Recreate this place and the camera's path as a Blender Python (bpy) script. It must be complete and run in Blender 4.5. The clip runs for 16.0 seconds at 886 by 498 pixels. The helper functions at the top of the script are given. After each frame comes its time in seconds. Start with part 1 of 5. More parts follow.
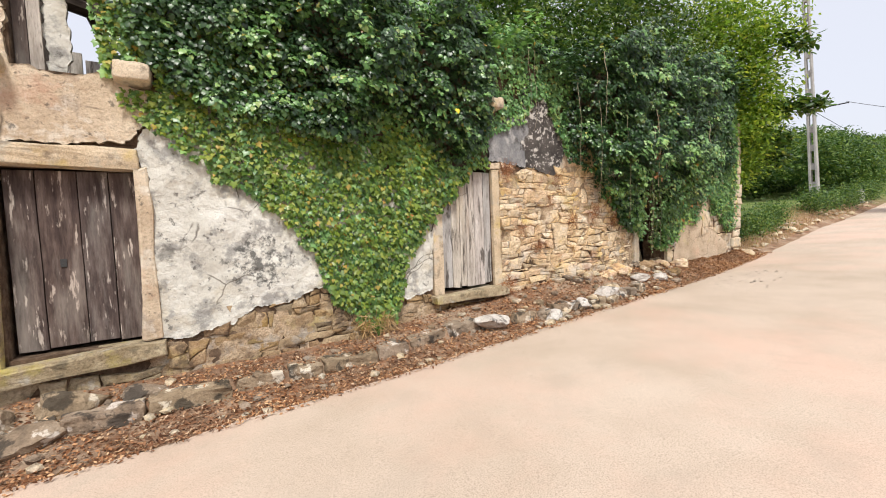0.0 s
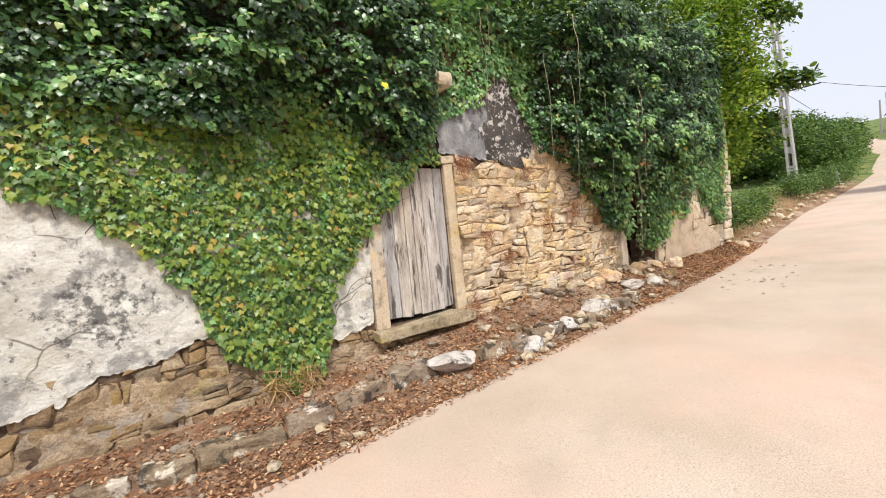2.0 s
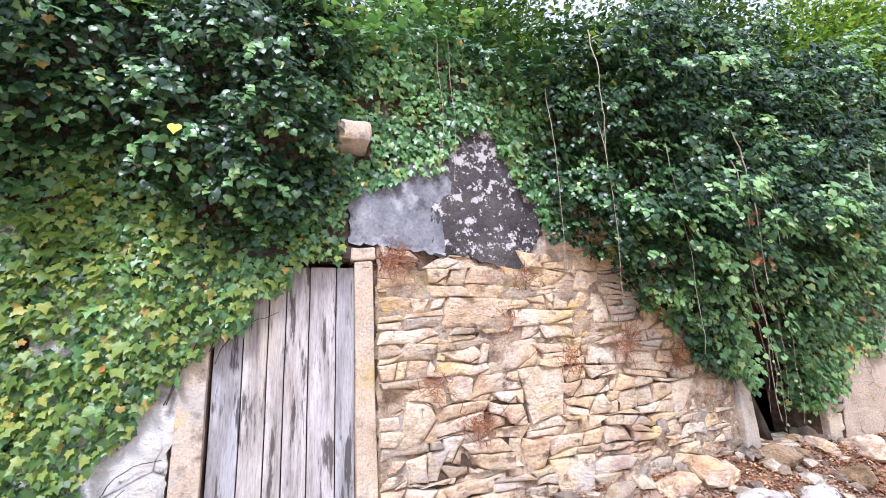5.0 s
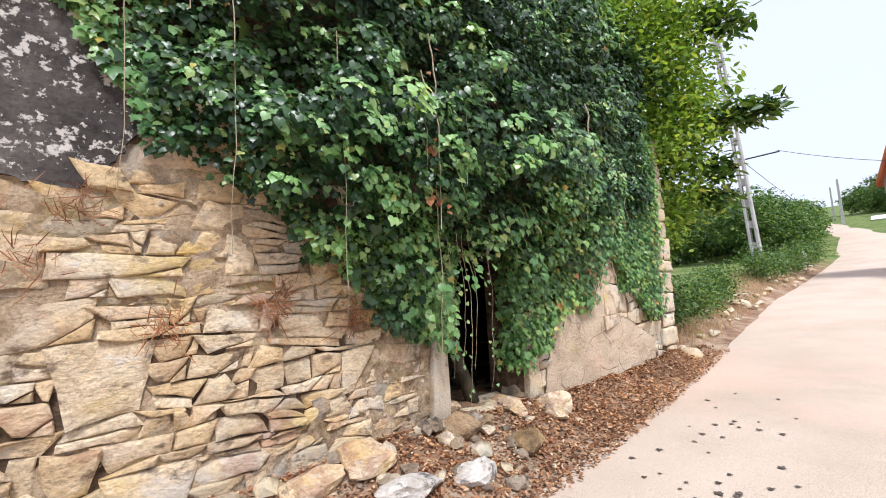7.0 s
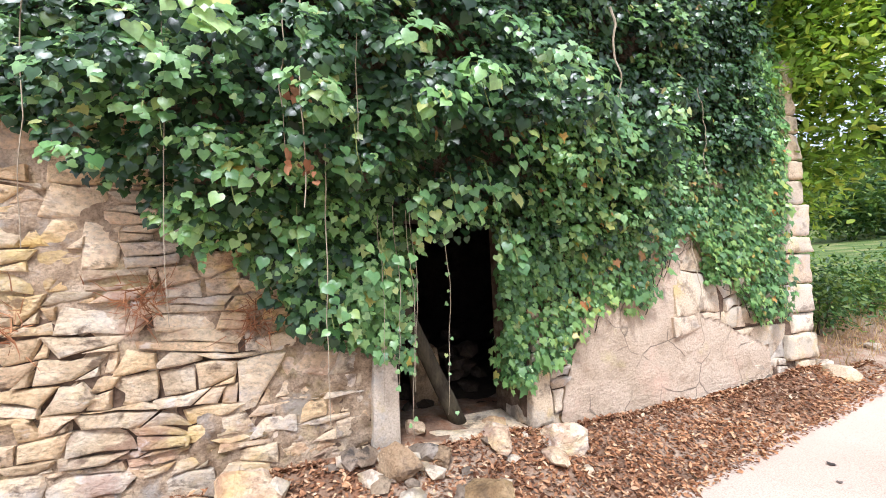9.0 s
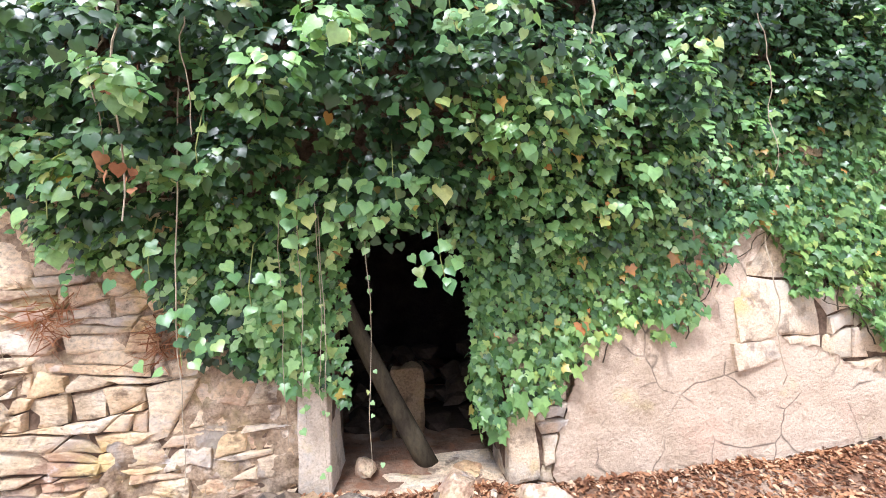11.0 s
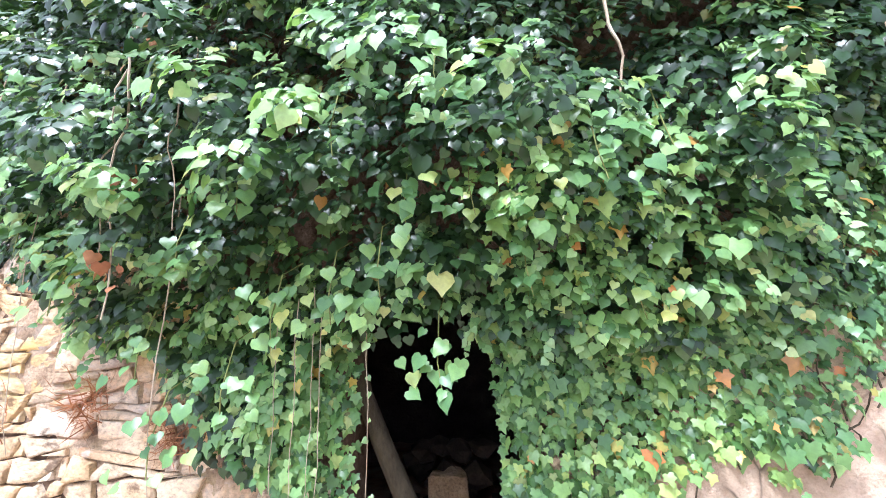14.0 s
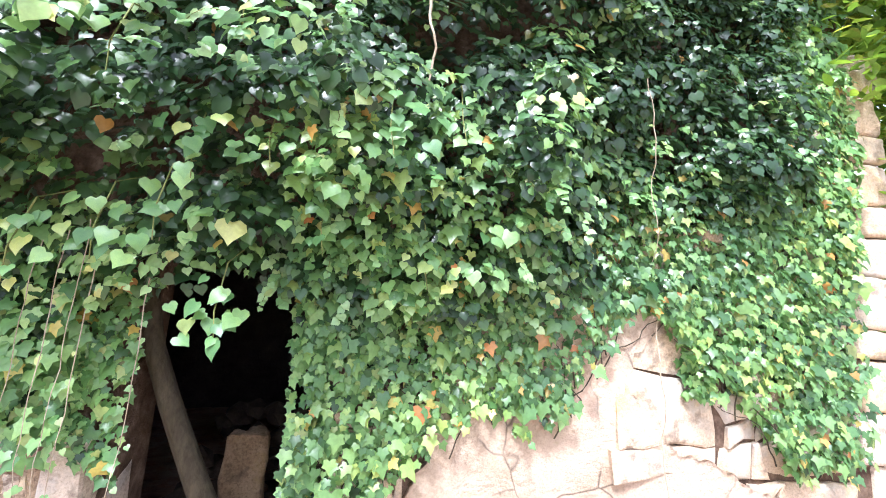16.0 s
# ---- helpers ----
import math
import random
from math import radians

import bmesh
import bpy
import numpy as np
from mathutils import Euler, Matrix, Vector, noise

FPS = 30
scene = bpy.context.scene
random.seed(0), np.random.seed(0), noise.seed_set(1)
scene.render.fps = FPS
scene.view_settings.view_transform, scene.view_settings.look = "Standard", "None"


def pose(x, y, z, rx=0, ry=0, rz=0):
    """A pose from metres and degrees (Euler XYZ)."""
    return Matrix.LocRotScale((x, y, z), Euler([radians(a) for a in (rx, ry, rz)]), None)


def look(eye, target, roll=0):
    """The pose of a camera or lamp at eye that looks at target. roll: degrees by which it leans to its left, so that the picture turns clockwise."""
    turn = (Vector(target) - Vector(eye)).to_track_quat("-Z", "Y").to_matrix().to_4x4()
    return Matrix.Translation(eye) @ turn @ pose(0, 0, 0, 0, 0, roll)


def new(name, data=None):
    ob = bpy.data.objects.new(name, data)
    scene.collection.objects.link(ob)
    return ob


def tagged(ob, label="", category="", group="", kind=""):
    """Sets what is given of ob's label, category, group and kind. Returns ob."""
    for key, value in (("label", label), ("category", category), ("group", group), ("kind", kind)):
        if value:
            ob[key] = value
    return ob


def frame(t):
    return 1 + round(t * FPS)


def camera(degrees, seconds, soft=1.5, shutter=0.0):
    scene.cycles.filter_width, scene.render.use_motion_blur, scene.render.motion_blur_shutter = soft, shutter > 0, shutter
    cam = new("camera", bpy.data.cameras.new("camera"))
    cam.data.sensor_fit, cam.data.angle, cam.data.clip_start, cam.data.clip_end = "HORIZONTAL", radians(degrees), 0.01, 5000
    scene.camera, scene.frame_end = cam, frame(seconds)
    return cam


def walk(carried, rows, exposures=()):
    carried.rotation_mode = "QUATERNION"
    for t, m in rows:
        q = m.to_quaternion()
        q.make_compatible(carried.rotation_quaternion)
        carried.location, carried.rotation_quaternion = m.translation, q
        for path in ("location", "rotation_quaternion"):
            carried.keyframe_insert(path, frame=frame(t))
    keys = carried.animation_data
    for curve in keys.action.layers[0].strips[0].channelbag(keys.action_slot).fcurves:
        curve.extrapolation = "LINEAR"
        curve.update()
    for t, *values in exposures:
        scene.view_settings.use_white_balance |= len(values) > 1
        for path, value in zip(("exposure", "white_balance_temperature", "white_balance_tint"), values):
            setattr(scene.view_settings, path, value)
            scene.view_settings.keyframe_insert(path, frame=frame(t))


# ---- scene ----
cam = camera(94.8, 16.0, soft=1.0)
PATH = [
    (0, (0.007, 0.039, 1.483), (1.075, 1.726, 1.368), -2.2),
    (0.5, (0.209, 0.282, 1.481), (0.928, 2.138, 1.285), -4.5),
    (1, (0.425, 0.536, 1.503), (1.139, 2.392, 1.293), -4.6),
    (1.5, (0.81, 0.695, 1.502), (1.756, 2.451, 1.365), -4.3),
    (2, (1.15, 0.945, 1.502), (2.294, 2.583, 1.415), -5.8),
    (2.5, (1.514, 1.148, 1.502), (2.586, 2.837, 1.528), -5.8),
    (3, (1.974, 1.335, 1.602), (2.905, 3.089, 1.842), -5.4),
    (3.2, (2.143, 1.442, 1.63), (3.04, 3.198, 1.963), -5.3),
    (5.3, (4.107, 2.017, 1.724), (4.749, 3.861, 2.156), -2.8),
    (5.4, (4.196, 2.018, 1.705), (4.882, 3.855, 2.099), -3.0),
    (5.5, (4.322, 2.061, 1.678), (5.072, 3.882, 2.027), -3.3),
    (5.9, (4.772, 2.169, 1.619), (5.886, 3.819, 1.807), -3.6),
    (6, (4.907, 2.177, 1.575), (6.088, 3.784, 1.726), -4.7),
    (6.5, (5.419, 2.171, 1.594), (6.756, 3.654, 1.711), -3.7),
    (7, (5.898, 2.207, 1.629), (7.139, 3.762, 1.833), -3.1),
    (7.5, (6.343, 2.2, 1.783), (7.44, 3.832, 2.148), -3.3),
    (8, (6.75, 2.156, 1.868), (7.723, 3.863, 2.242), -3.0),
    (8.5, (7.145, 2.226, 1.763), (7.999, 4.019, 1.995), -2.2),
    (9, (7.561, 2.303, 1.713), (8.264, 4.172, 1.82), -2.4),
    (9.5, (7.969, 2.403, 1.729), (8.515, 4.327, 1.763), -2.9),
    (9.7, (8.125, 2.454, 1.727), (8.611, 4.394, 1.741), -2.9),
    (11.8, (8.817, 2.703, 1.819), (8.945, 4.688, 2.027), -2.8),
    (12, (8.812, 2.721, 1.83), (8.926, 4.704, 2.07), -2.6),
    (12.5, (8.889, 2.71, 1.944), (8.95, 4.684, 2.263), -2.3),
    (13, (9.095, 2.634, 1.923), (9.054, 4.602, 2.273), -2.2),
    (13.5, (9.176, 2.727, 1.91), (9.027, 4.686, 2.282), -2.3),
    (14, (9.199, 2.971, 1.945), (8.927, 4.908, 2.36), -2.0),
    (14.5, (9.225, 3.212, 1.983), (8.831, 5.116, 2.451), -1.3),
    (15, (9.267, 3.305, 1.988), (8.911, 5.207, 2.491), -0.6),
    (15.5, (9.355, 3.12, 1.969), (9.25, 5.069, 2.408), 0.4),
    (16, (9.561, 2.901, 1.873), (9.848, 4.854, 2.195), 3.3),
]
EXPOSURES = [(0.0, 0.5, 6350, 10), (2.5, 0.6, 6300, 10), (3.0, 0.72, 6100, 10), (5.5, 1.05, 5200, 22), (6.0, 0.9, 5500, 14), (6.5, 0.72, 5800, 12), (8.0, 0.9, 5700, 13), (9.5, 1.2, 5500, 16), (12.0, 1.5, 5500, 18), (13.5, 1.75, 5300, 18), (15.0, 1.9, 5300, 17), (16.0, 1.95, 5400, 19)]

walk(cam, [(t, look(eye, target, roll)) for t, eye, target, roll in PATH], EXPOSURES)

# ---- world and sun: a bright overcast sky ----
SUN_ELEV, SUN_AZ = radians(54), radians(200)  # azimuth from north (+y), clockwise
world = bpy.data.worlds.new("sky")
scene.world = world
world.use_nodes = True
wn, wl = world.node_tree.nodes, world.node_tree.links
sky = wn.new("ShaderNodeTexSky")
sky.sky_type, sky.sun_disc = "NISHITA", False
sky.sun_elevation, sky.sun_rotation = SUN_ELEV, SUN_AZ
sky.air_density, sky.dust_density, sky.ozone_density = 1.0, 4.0, 1.0
cloud = wn.new("ShaderNodeMix")
cloud.data_type = "RGBA"
cloud.inputs[0].default_value = 0.72
cloud.inputs[7].default_value = (8.7, 8.7, 9.3, 1)
wl.new(sky.outputs[0], cloud.inputs[6])
wl.new(cloud.outputs[2], wn["Background"].inputs[0])
wn["Background"].inputs[1].default_value = 0.086
sun = new("sun", bpy.data.lights.new("sun", "SUN"))
sun.data.energy, sun.data.angle, sun.data.color = 2.5, radians(12), (1.0, 0.95, 0.87)
_d = Vector((math.sin(SUN_AZ) * math.cos(SUN_ELEV), math.cos(SUN_AZ) * math.cos(SUN_ELEV), math.sin(SUN_ELEV)))
sun.matrix_world = look(_d * 40, (0, 0, 0))


# ---- materials ----
def nodes_of(name):
    m = bpy.data.materials.new(name)
    m.use_nodes = True
    nt = m.node_tree
    return m, nt, nt.nodes["Principled BSDF"]


def add(nt, kind, **inputs):
    n = nt.nodes.new(kind)
    for k, v in inputs.items():
        n.inputs[k.replace("_", " ")].default_value = v
    return n


def coords(nt, stretch=(1, 1, 1)):
    tc, mp = nt.nodes.new("ShaderNodeTexCoord"), nt.nodes.new("ShaderNodeMapping")
    mp.inputs["Scale"].default_value = stretch
    nt.links.new(tc.outputs["Object"], mp.inputs["Vector"])
    return mp.outputs[0]


def ramp(nt, fac, stops):
    r = nt.nodes.new("ShaderNodeValToRGB")
    while len(r.color_ramp.elements) < len(stops):
        r.color_ramp.elements.new(0.5)
    for e, (p, c) in zip(r.color_ramp.elements, stops):
        e.position, e.color = p, (*c, 1) if len(c) == 3 else c
    nt.links.new(fac, r.inputs[0])
    return r.outputs[0]


def mixed(nt, fac, a, b, mode="MIX"):
    n = nt.nodes.new("ShaderNodeMix")
    n.data_type, n.blend_type = "RGBA", mode
    for sock, v in ((n.inputs[0], fac), (n.inputs[6], a), (n.inputs[7], b)):
        if isinstance(v, (int, float)):
            sock.default_value = v
        elif isinstance(v, tuple):
            sock.default_value = (*v, 1)
        else:
            nt.links.new(v, sock)
    return n.outputs[2]


def noise_tex(nt, vec, scale, detail=6, rough=0.6, distort=0.0):
    n = add(nt, "ShaderNodeTexNoise", Scale=scale, Detail=detail, Roughness=rough, Distortion=distort)
    nt.links.new(vec, n.inputs["Vector"])
    return n.outputs["Fac"]


def surface(name, stops, scale, rough=0.85, stretch=(1, 1, 1), stains=(), fine=60, relief=0.5, depth=0.01,
            vary=0.0, cracks=0.0, split=(0.018, 0.52, 0.6), spec=0.25, pits=0.6, shuffle=False, patch=None):
    """A rough mineral or timber surface. stops: colours over a broad grain; stains: (colour, scale, from, to, amount)."""
    m, nt, bsdf = nodes_of(name)
    whole = vec = coords(nt, stretch)
    if shuffle:  # every piece its own cut of the pattern
        oi = nt.nodes.new("ShaderNodeObjectInfo")
        far_off = add(nt, "ShaderNodeVectorMath")
        far_off.operation = "SCALE"
        far_off.inputs[0].default_value = (37.0, 11.0, 53.0)
        nt.links.new(oi.outputs["Random"], far_off.inputs["Scale"])
        moved = nt.nodes.new("ShaderNodeVectorMath")
        nt.links.new(vec, moved.inputs[0])
        nt.links.new(far_off.outputs[0], moved.inputs[1])
        whole, vec = vec, moved.outputs[0]
    col = ramp(nt, noise_tex(nt, vec, scale), stops)
    grain = noise_tex(nt, vec, fine, 4, 0.7)
    col = mixed(nt, pits, col, ramp(nt, grain, [(0.3, (0.45, 0.43, 0.40)), (0.48, (0.95, 0.95, 0.95)), (0.7, (1.3, 1.3, 1.3))]), "MULTIPLY")
    for k, (c, sc, lo, hi, amount) in enumerate(stains):
        shift = nt.nodes.new("ShaderNodeVectorMath")
        shift.inputs[1].default_value = (13.7 * k + 3, 7.1 * k, 5.3 * k + 1)
        nt.links.new(whole, shift.inputs[0])
        f = ramp(nt, noise_tex(nt, shift.outputs[0], sc, 7, 0.65), [(lo, (0, 0, 0)), (hi, (amount,) * 3)])
        col = mixed(nt, f, col, c)
    if patch:  # one mouldy blotch
        centre, radius, tint = patch
        far = nt.nodes.new("ShaderNodeVectorMath")
        far.operation = "DISTANCE"
        nt.links.new(vec, far.inputs[0])
        far.inputs[1].default_value = centre
        near = nt.nodes.new("ShaderNodeMapRange")
        near.inputs["From Min"].default_value, near.inputs["From Max"].default_value = 0.0, radius * 2
        near.inputs["To Min"].default_value, near.inputs["To Max"].default_value = 0.16, -0.22
        nt.links.new(far.outputs["Value"], near.inputs["Value"])
        total = nt.nodes.new("ShaderNodeMath")
        nt.links.new(near.outputs[0], total.inputs[0])
        nt.links.new(noise_tex(nt, vec, 9.0, 8, 0.75), total.inputs[1])
        col = mixed(nt, ramp(nt, total.outputs[0], [(0.56, (0, 0, 0)), (0.66, (0.85, 0.85, 0.85))]), col, tint)
    bumpsrc = noise_tex(nt, vec, fine * 0.45, 8, 0.7)
    if cracks:
        vo = add(nt, "ShaderNodeTexVoronoi", Scale=cracks)
        vo.feature = "DISTANCE_TO_EDGE"
        dist = nt.nodes.new("ShaderNodeVectorMath")
        nz = nt.nodes.new("ShaderNodeTexNoise")
        nz.inputs["Scale"].default_value = 3.0
        nt.links.new(vec, nz.inputs["Vector"])
        little = nt.nodes.new("ShaderNodeVectorMath")
        little.operation = "SCALE"
        little.inputs["Scale"].default_value = 0.22
        nt.links.new(nz.outputs["Color"], little.inputs[0])
        nt.links.new(vec, dist.inputs[0])
        nt.links.new(little.outputs[0], dist.inputs[1])
        nt.links.new(dist.outputs[0], vo.inputs["Vector"])
        line = ramp(nt, vo.outputs[0], [(0.0, (1, 1, 1)), (split[0], (0, 0, 0))])
        gate = ramp(nt, noise_tex(nt, vec, 1.7, 3), [(split[1], (0, 0, 0)), (split[2], (0.85, 0.85, 0.85))])
        both = mixed(nt, 1.0, line, gate, "MULTIPLY")
        col = mixed(nt, both, col, (0.09, 0.07, 0.05))
    if vary:
        oi = nt.nodes.new("ShaderNodeObjectInfo")
        g = vary
        tone = ramp(nt, oi.outputs["Random"], [(0.0, (1 - 1.1 * g, 1 - g, 1 - 0.9 * g)), (0.2, (1, 1 - 0.25 * g, 1 - 0.6 * g)), (0.4, (1 + 0.4 * g, 1 + 0.1 * g, 1 - 0.6 * g)),
                                               (0.6, (1 + 0.3 * g, 1 + 0.02 * g, 1 - 0.15 * g)), (0.8, (1 + 0.6 * g, 1 + 0.6 * g, 1 + 0.55 * g)), (1.0, (1 - 0.2 * g, 1 - 0.1 * g, 1 + 0.1 * g))])
        col = mixed(nt, 1.0, col, tone, "MULTIPLY")
    nt.links.new(col, bsdf.inputs["Base Color"])
    bsdf.inputs["Roughness"].default_value = rough
    bsdf.inputs["Specular IOR Level"].default_value = spec
    b = add(nt, "ShaderNodeBump", Strength=relief, Distance=depth)
    nt.links.new(bumpsrc, b.inputs["Height"])
    nt.links.new(b.outputs[0], bsdf.inputs["Normal"])
    return m


def leafy(name, stops, rough=0.45, through_light=0.3, spec=0.4, single=False):
    """Leaves: each leaf its own tone, some light coming through."""
    m, nt, bsdf = nodes_of(name)
    tone = nt.nodes.new("ShaderNodeObjectInfo" if single else "ShaderNodeNewGeometry")
    col = ramp(nt, tone.outputs["Random" if single else "Random Per Island"], stops)
    vein = noise_tex(nt, coords(nt), 45, 3)
    col = mixed(nt, 0.5, col, ramp(nt, vein, [(0.3, (0.7, 0.7, 0.7)), (0.7, (1.25, 1.25, 1.2))]), "MULTIPLY")
    broad = noise_tex(nt, coords(nt), 1.3, 3)
    col = mixed(nt, 0.5, col, ramp(nt, broad, [(0.35, (0.84, 0.80, 0.84)), (0.65, (1.5, 1.22, 0.9))]), "MULTIPLY")
    nt.links.new(col, bsdf.inputs["Base Color"])
    bsdf.inputs["Roughness"].default_value = rough
    bsdf.inputs["Specular IOR Level"].default_value = spec
    tr = nt.nodes.new("ShaderNodeBsdfTranslucent")
    nt.links.new(mixed(nt, 1.0, col, (1.2, 1.15, 0.6), "MULTIPLY"), tr.inputs[0])
    ms = nt.nodes.new("ShaderNodeMixShader")
    ms.inputs[0].default_value = through_light
    nt.links.new(bsdf.outputs[0], ms.inputs[1])
    nt.links.new(tr.outputs[0], ms.inputs[2])
    nt.links.new(ms.outputs[0], nt.nodes["Material Output"].inputs[0])
    return m


GREY_LICHEN, BLACK_MOULD = (0.42, 0.41, 0.37), (0.045, 0.04, 0.035)
M_ROAD = surface("pale_road", [(0.3, (0.48, 0.38, 0.29)), (0.55, (0.565, 0.455, 0.36)), (0.8, (0.62, 0.51, 0.41))], 0.7, 0.9, pits=0.75,
                 stains=[((0.66, 0.43, 0.33), 0.4, 0.46, 0.66, 0.5), ((0.40, 0.33, 0.26), 1.1, 0.56, 0.72, 0.4)], fine=110, relief=0.25, depth=0.004)
M_EARTH = surface("leafy_earth", [(0.3, (0.13, 0.075, 0.045)), (0.5, (0.26, 0.16, 0.10)), (0.75, (0.42, 0.29, 0.19))], 6.0, 0.95,
                  stains=[((0.50, 0.39, 0.28), 1.3, 0.47, 0.62, 0.8), ((0.30, 0.13, 0.06), 9.0, 0.5, 0.62, 0.6)], fine=70, relief=0.9, depth=0.03)
def grass_over(m, x_from, x_to):
    """Lets grass take over from bare earth along the lane."""
    nt = m.node_tree
    bsdf = nt.nodes["Principled BSDF"]
    old = bsdf.inputs["Base Color"].links[0].from_socket
    vec = coords(nt)
    sep = nt.nodes.new("ShaderNodeSeparateXYZ")
    nt.links.new(vec, sep.inputs[0])
    rng_ = nt.nodes.new("ShaderNodeMapRange")
    rng_.inputs["From Min"].default_value, rng_.inputs["From Max"].default_value = x_from, x_to
    nt.links.new(sep.outputs["X"], rng_.inputs["Value"])
    turf = ramp(nt, noise_tex(nt, vec, 0.9), [(0.3, (0.05, 0.10, 0.02)), (0.5, (0.12, 0.17, 0.04)), (0.75, (0.34, 0.29, 0.13))])
    lean = nt.nodes.new("ShaderNodeMath")  # distance from the road's edge, which slants away
    lean.operation = "MULTIPLY_ADD"
    lean.inputs[1].default_value = -0.13
    nt.links.new(sep.outputs["X"], lean.inputs[0])
    nt.links.new(sep.outputs["Y"], lean.inputs[2])
    off = nt.nodes.new("ShaderNodeMapRange")
    off.inputs["From Min"].default_value, off.inputs["From Max"].default_value = 3.7, 4.6
    nt.links.new(lean.outputs[0], off.inputs["Value"])
    both = nt.nodes.new("ShaderNodeMath")
    both.operation = "MULTIPLY"
    nt.links.new(off.outputs[0], both.inputs[0])
    nt.links.new(rng_.outputs[0], both.inputs[1])
    yon = nt.nodes.new("ShaderNodeMapRange")
    yon.inputs["From Min"].default_value, yon.inputs["From Max"].default_value = 33.0, 40.0
    nt.links.new(sep.outputs["X"], yon.inputs["Value"])
    most = nt.nodes.new("ShaderNodeMath")
    most.operation = "MAXIMUM"
    nt.links.new(both.outputs[0], most.inputs[0])
    nt.links.new(yon.outputs[0], most.inputs[1])
    nt.links.new(mixed(nt, most.outputs[0], old, turf), bsdf.inputs["Base Color"])


grass_over(M_EARTH, 13.2, 16.0)
M_STONE = surface("warm_limestone", [(0.28, (0.52, 0.38, 0.22)), (0.46, (0.77, 0.60, 0.39)), (0.7, (0.88, 0.76, 0.57))], 2.6, 0.9, stretch=(1, 1, 1.4),
                  stains=[((0.62, 0.58, 0.53), 1.5, 0.52, 0.62, 0.55), ((0.68, 0.49, 0.15), 1.4, 0.55, 0.66, 0.65), ((0.16, 0.105, 0.07), 5.0, 0.56, 0.64, 0.8),
                          ((0.44, 0.24, 0.16), 2.2, 0.55, 0.64, 0.6), ((0.78, 0.73, 0.67), 5.0, 0.60, 0.67, 0.6)], fine=34, relief=1.0, depth=0.06, vary=0.24, shuffle=True, pits=0.65)
M_BASE_STONE = surface("mud_splashed_stone", [(0.28, (0.20, 0.135, 0.08)), (0.46, (0.36, 0.26, 0.155)), (0.7, (0.52, 0.41, 0.27))], 3.0, 0.93,
                  stains=[((0.44, 0.33, 0.11), 2.0, 0.52, 0.64, 0.6), ((0.10, 0.075, 0.055), 4.0, 0.52, 0.62, 0.75), ((0.46, 0.44, 0.40), 3.0, 0.6, 0.68, 0.5)], fine=55, relief=1.0, depth=0.04, vary=0.3, shuffle=True, pits=0.8)
M_JOINT = surface("dark_joint_earth", [(0.3, (0.05, 0.032, 0.02)), (0.5, (0.13, 0.085, 0.055)), (0.75, (0.28, 0.20, 0.135))], 8.0, 0.95, fine=50, relief=1.0, depth=0.03)
M_MORTAR = surface("earth_mortar", [(0.3, (0.26, 0.175, 0.105)), (0.5, (0.54, 0.40, 0.26)), (0.75, (0.72, 0.58, 0.42))], 6.0, 0.95,
                   stains=[((0.12, 0.08, 0.05), 6.0, 0.52, 0.66, 0.7), ((0.50, 0.40, 0.14), 2.2, 0.54, 0.66, 0.5), ((0.50, 0.47, 0.42), 3.1, 0.54, 0.64, 0.6)], fine=60, relief=1.0, depth=0.05, pits=0.85)
M_PALE_STONE = surface("pale_stone", [(0.3, (0.48, 0.38, 0.26)), (0.55, (0.62, 0.52, 0.39)), (0.8, (0.72, 0.64, 0.52))], 2.5, 0.9,
                       stains=[(GREY_LICHEN, 3.0, 0.5, 0.6, 0.6), ((0.55, 0.42, 0.12), 2.3, 0.54, 0.66, 0.55), ((0.13, 0.10, 0.075), 6.0, 0.54, 0.64, 0.6)],
                       fine=70, relief=0.9, depth=0.018, vary=0.15, shuffle=True)
M_KERB = surface("lichened_kerb_stone", [(0.3, (0.13, 0.10, 0.075)), (0.5, (0.28, 0.22, 0.16)), (0.75, (0.45, 0.38, 0.30))], 4.0, 0.92,
                 stains=[((0.70, 0.66, 0.60), 4.5, 0.57, 0.61, 0.85), (BLACK_MOULD, 3.5, 0.53, 0.58, 0.85)], fine=55, relief=1.0, depth=0.025, vary=0.2, shuffle=True)
M_WHITE_ROCK = surface("white_rock", [(0.3, (0.40, 0.35, 0.30)), (0.6, (0.60, 0.56, 0.51))], 6.0, 0.9, shuffle=True,
                       stains=[((0.38, 0.28, 0.20), 4.0, 0.52, 0.62, 0.7), (BLACK_MOULD, 6.0, 0.56, 0.62, 0.75)], fine=40, relief=0.7, depth=0.015)
M_WHITE = surface("white_limewash", [(0.3, (0.56, 0.53, 0.46)), (0.5, (0.68, 0.66, 0.59)), (0.75, (0.76, 0.745, 0.69))], 1.6, 0.92,
                  stains=[((0.50, 0.42, 0.28), 1.5, 0.54, 0.68, 0.6), ((0.26, 0.25, 0.235), 3.2, 0.52, 0.60, 0.75), (BLACK_MOULD, 11.0, 0.6, 0.66, 0.7), ((0.10, 0.095, 0.085), 1.9, 0.60, 0.66, 0.6)],
                  fine=22, relief=1.0, depth=0.04, cracks=1.6, pits=0.25, patch=((0.72, 5.2, 1.15), 0.42, (0.07, 0.07, 0.065)))
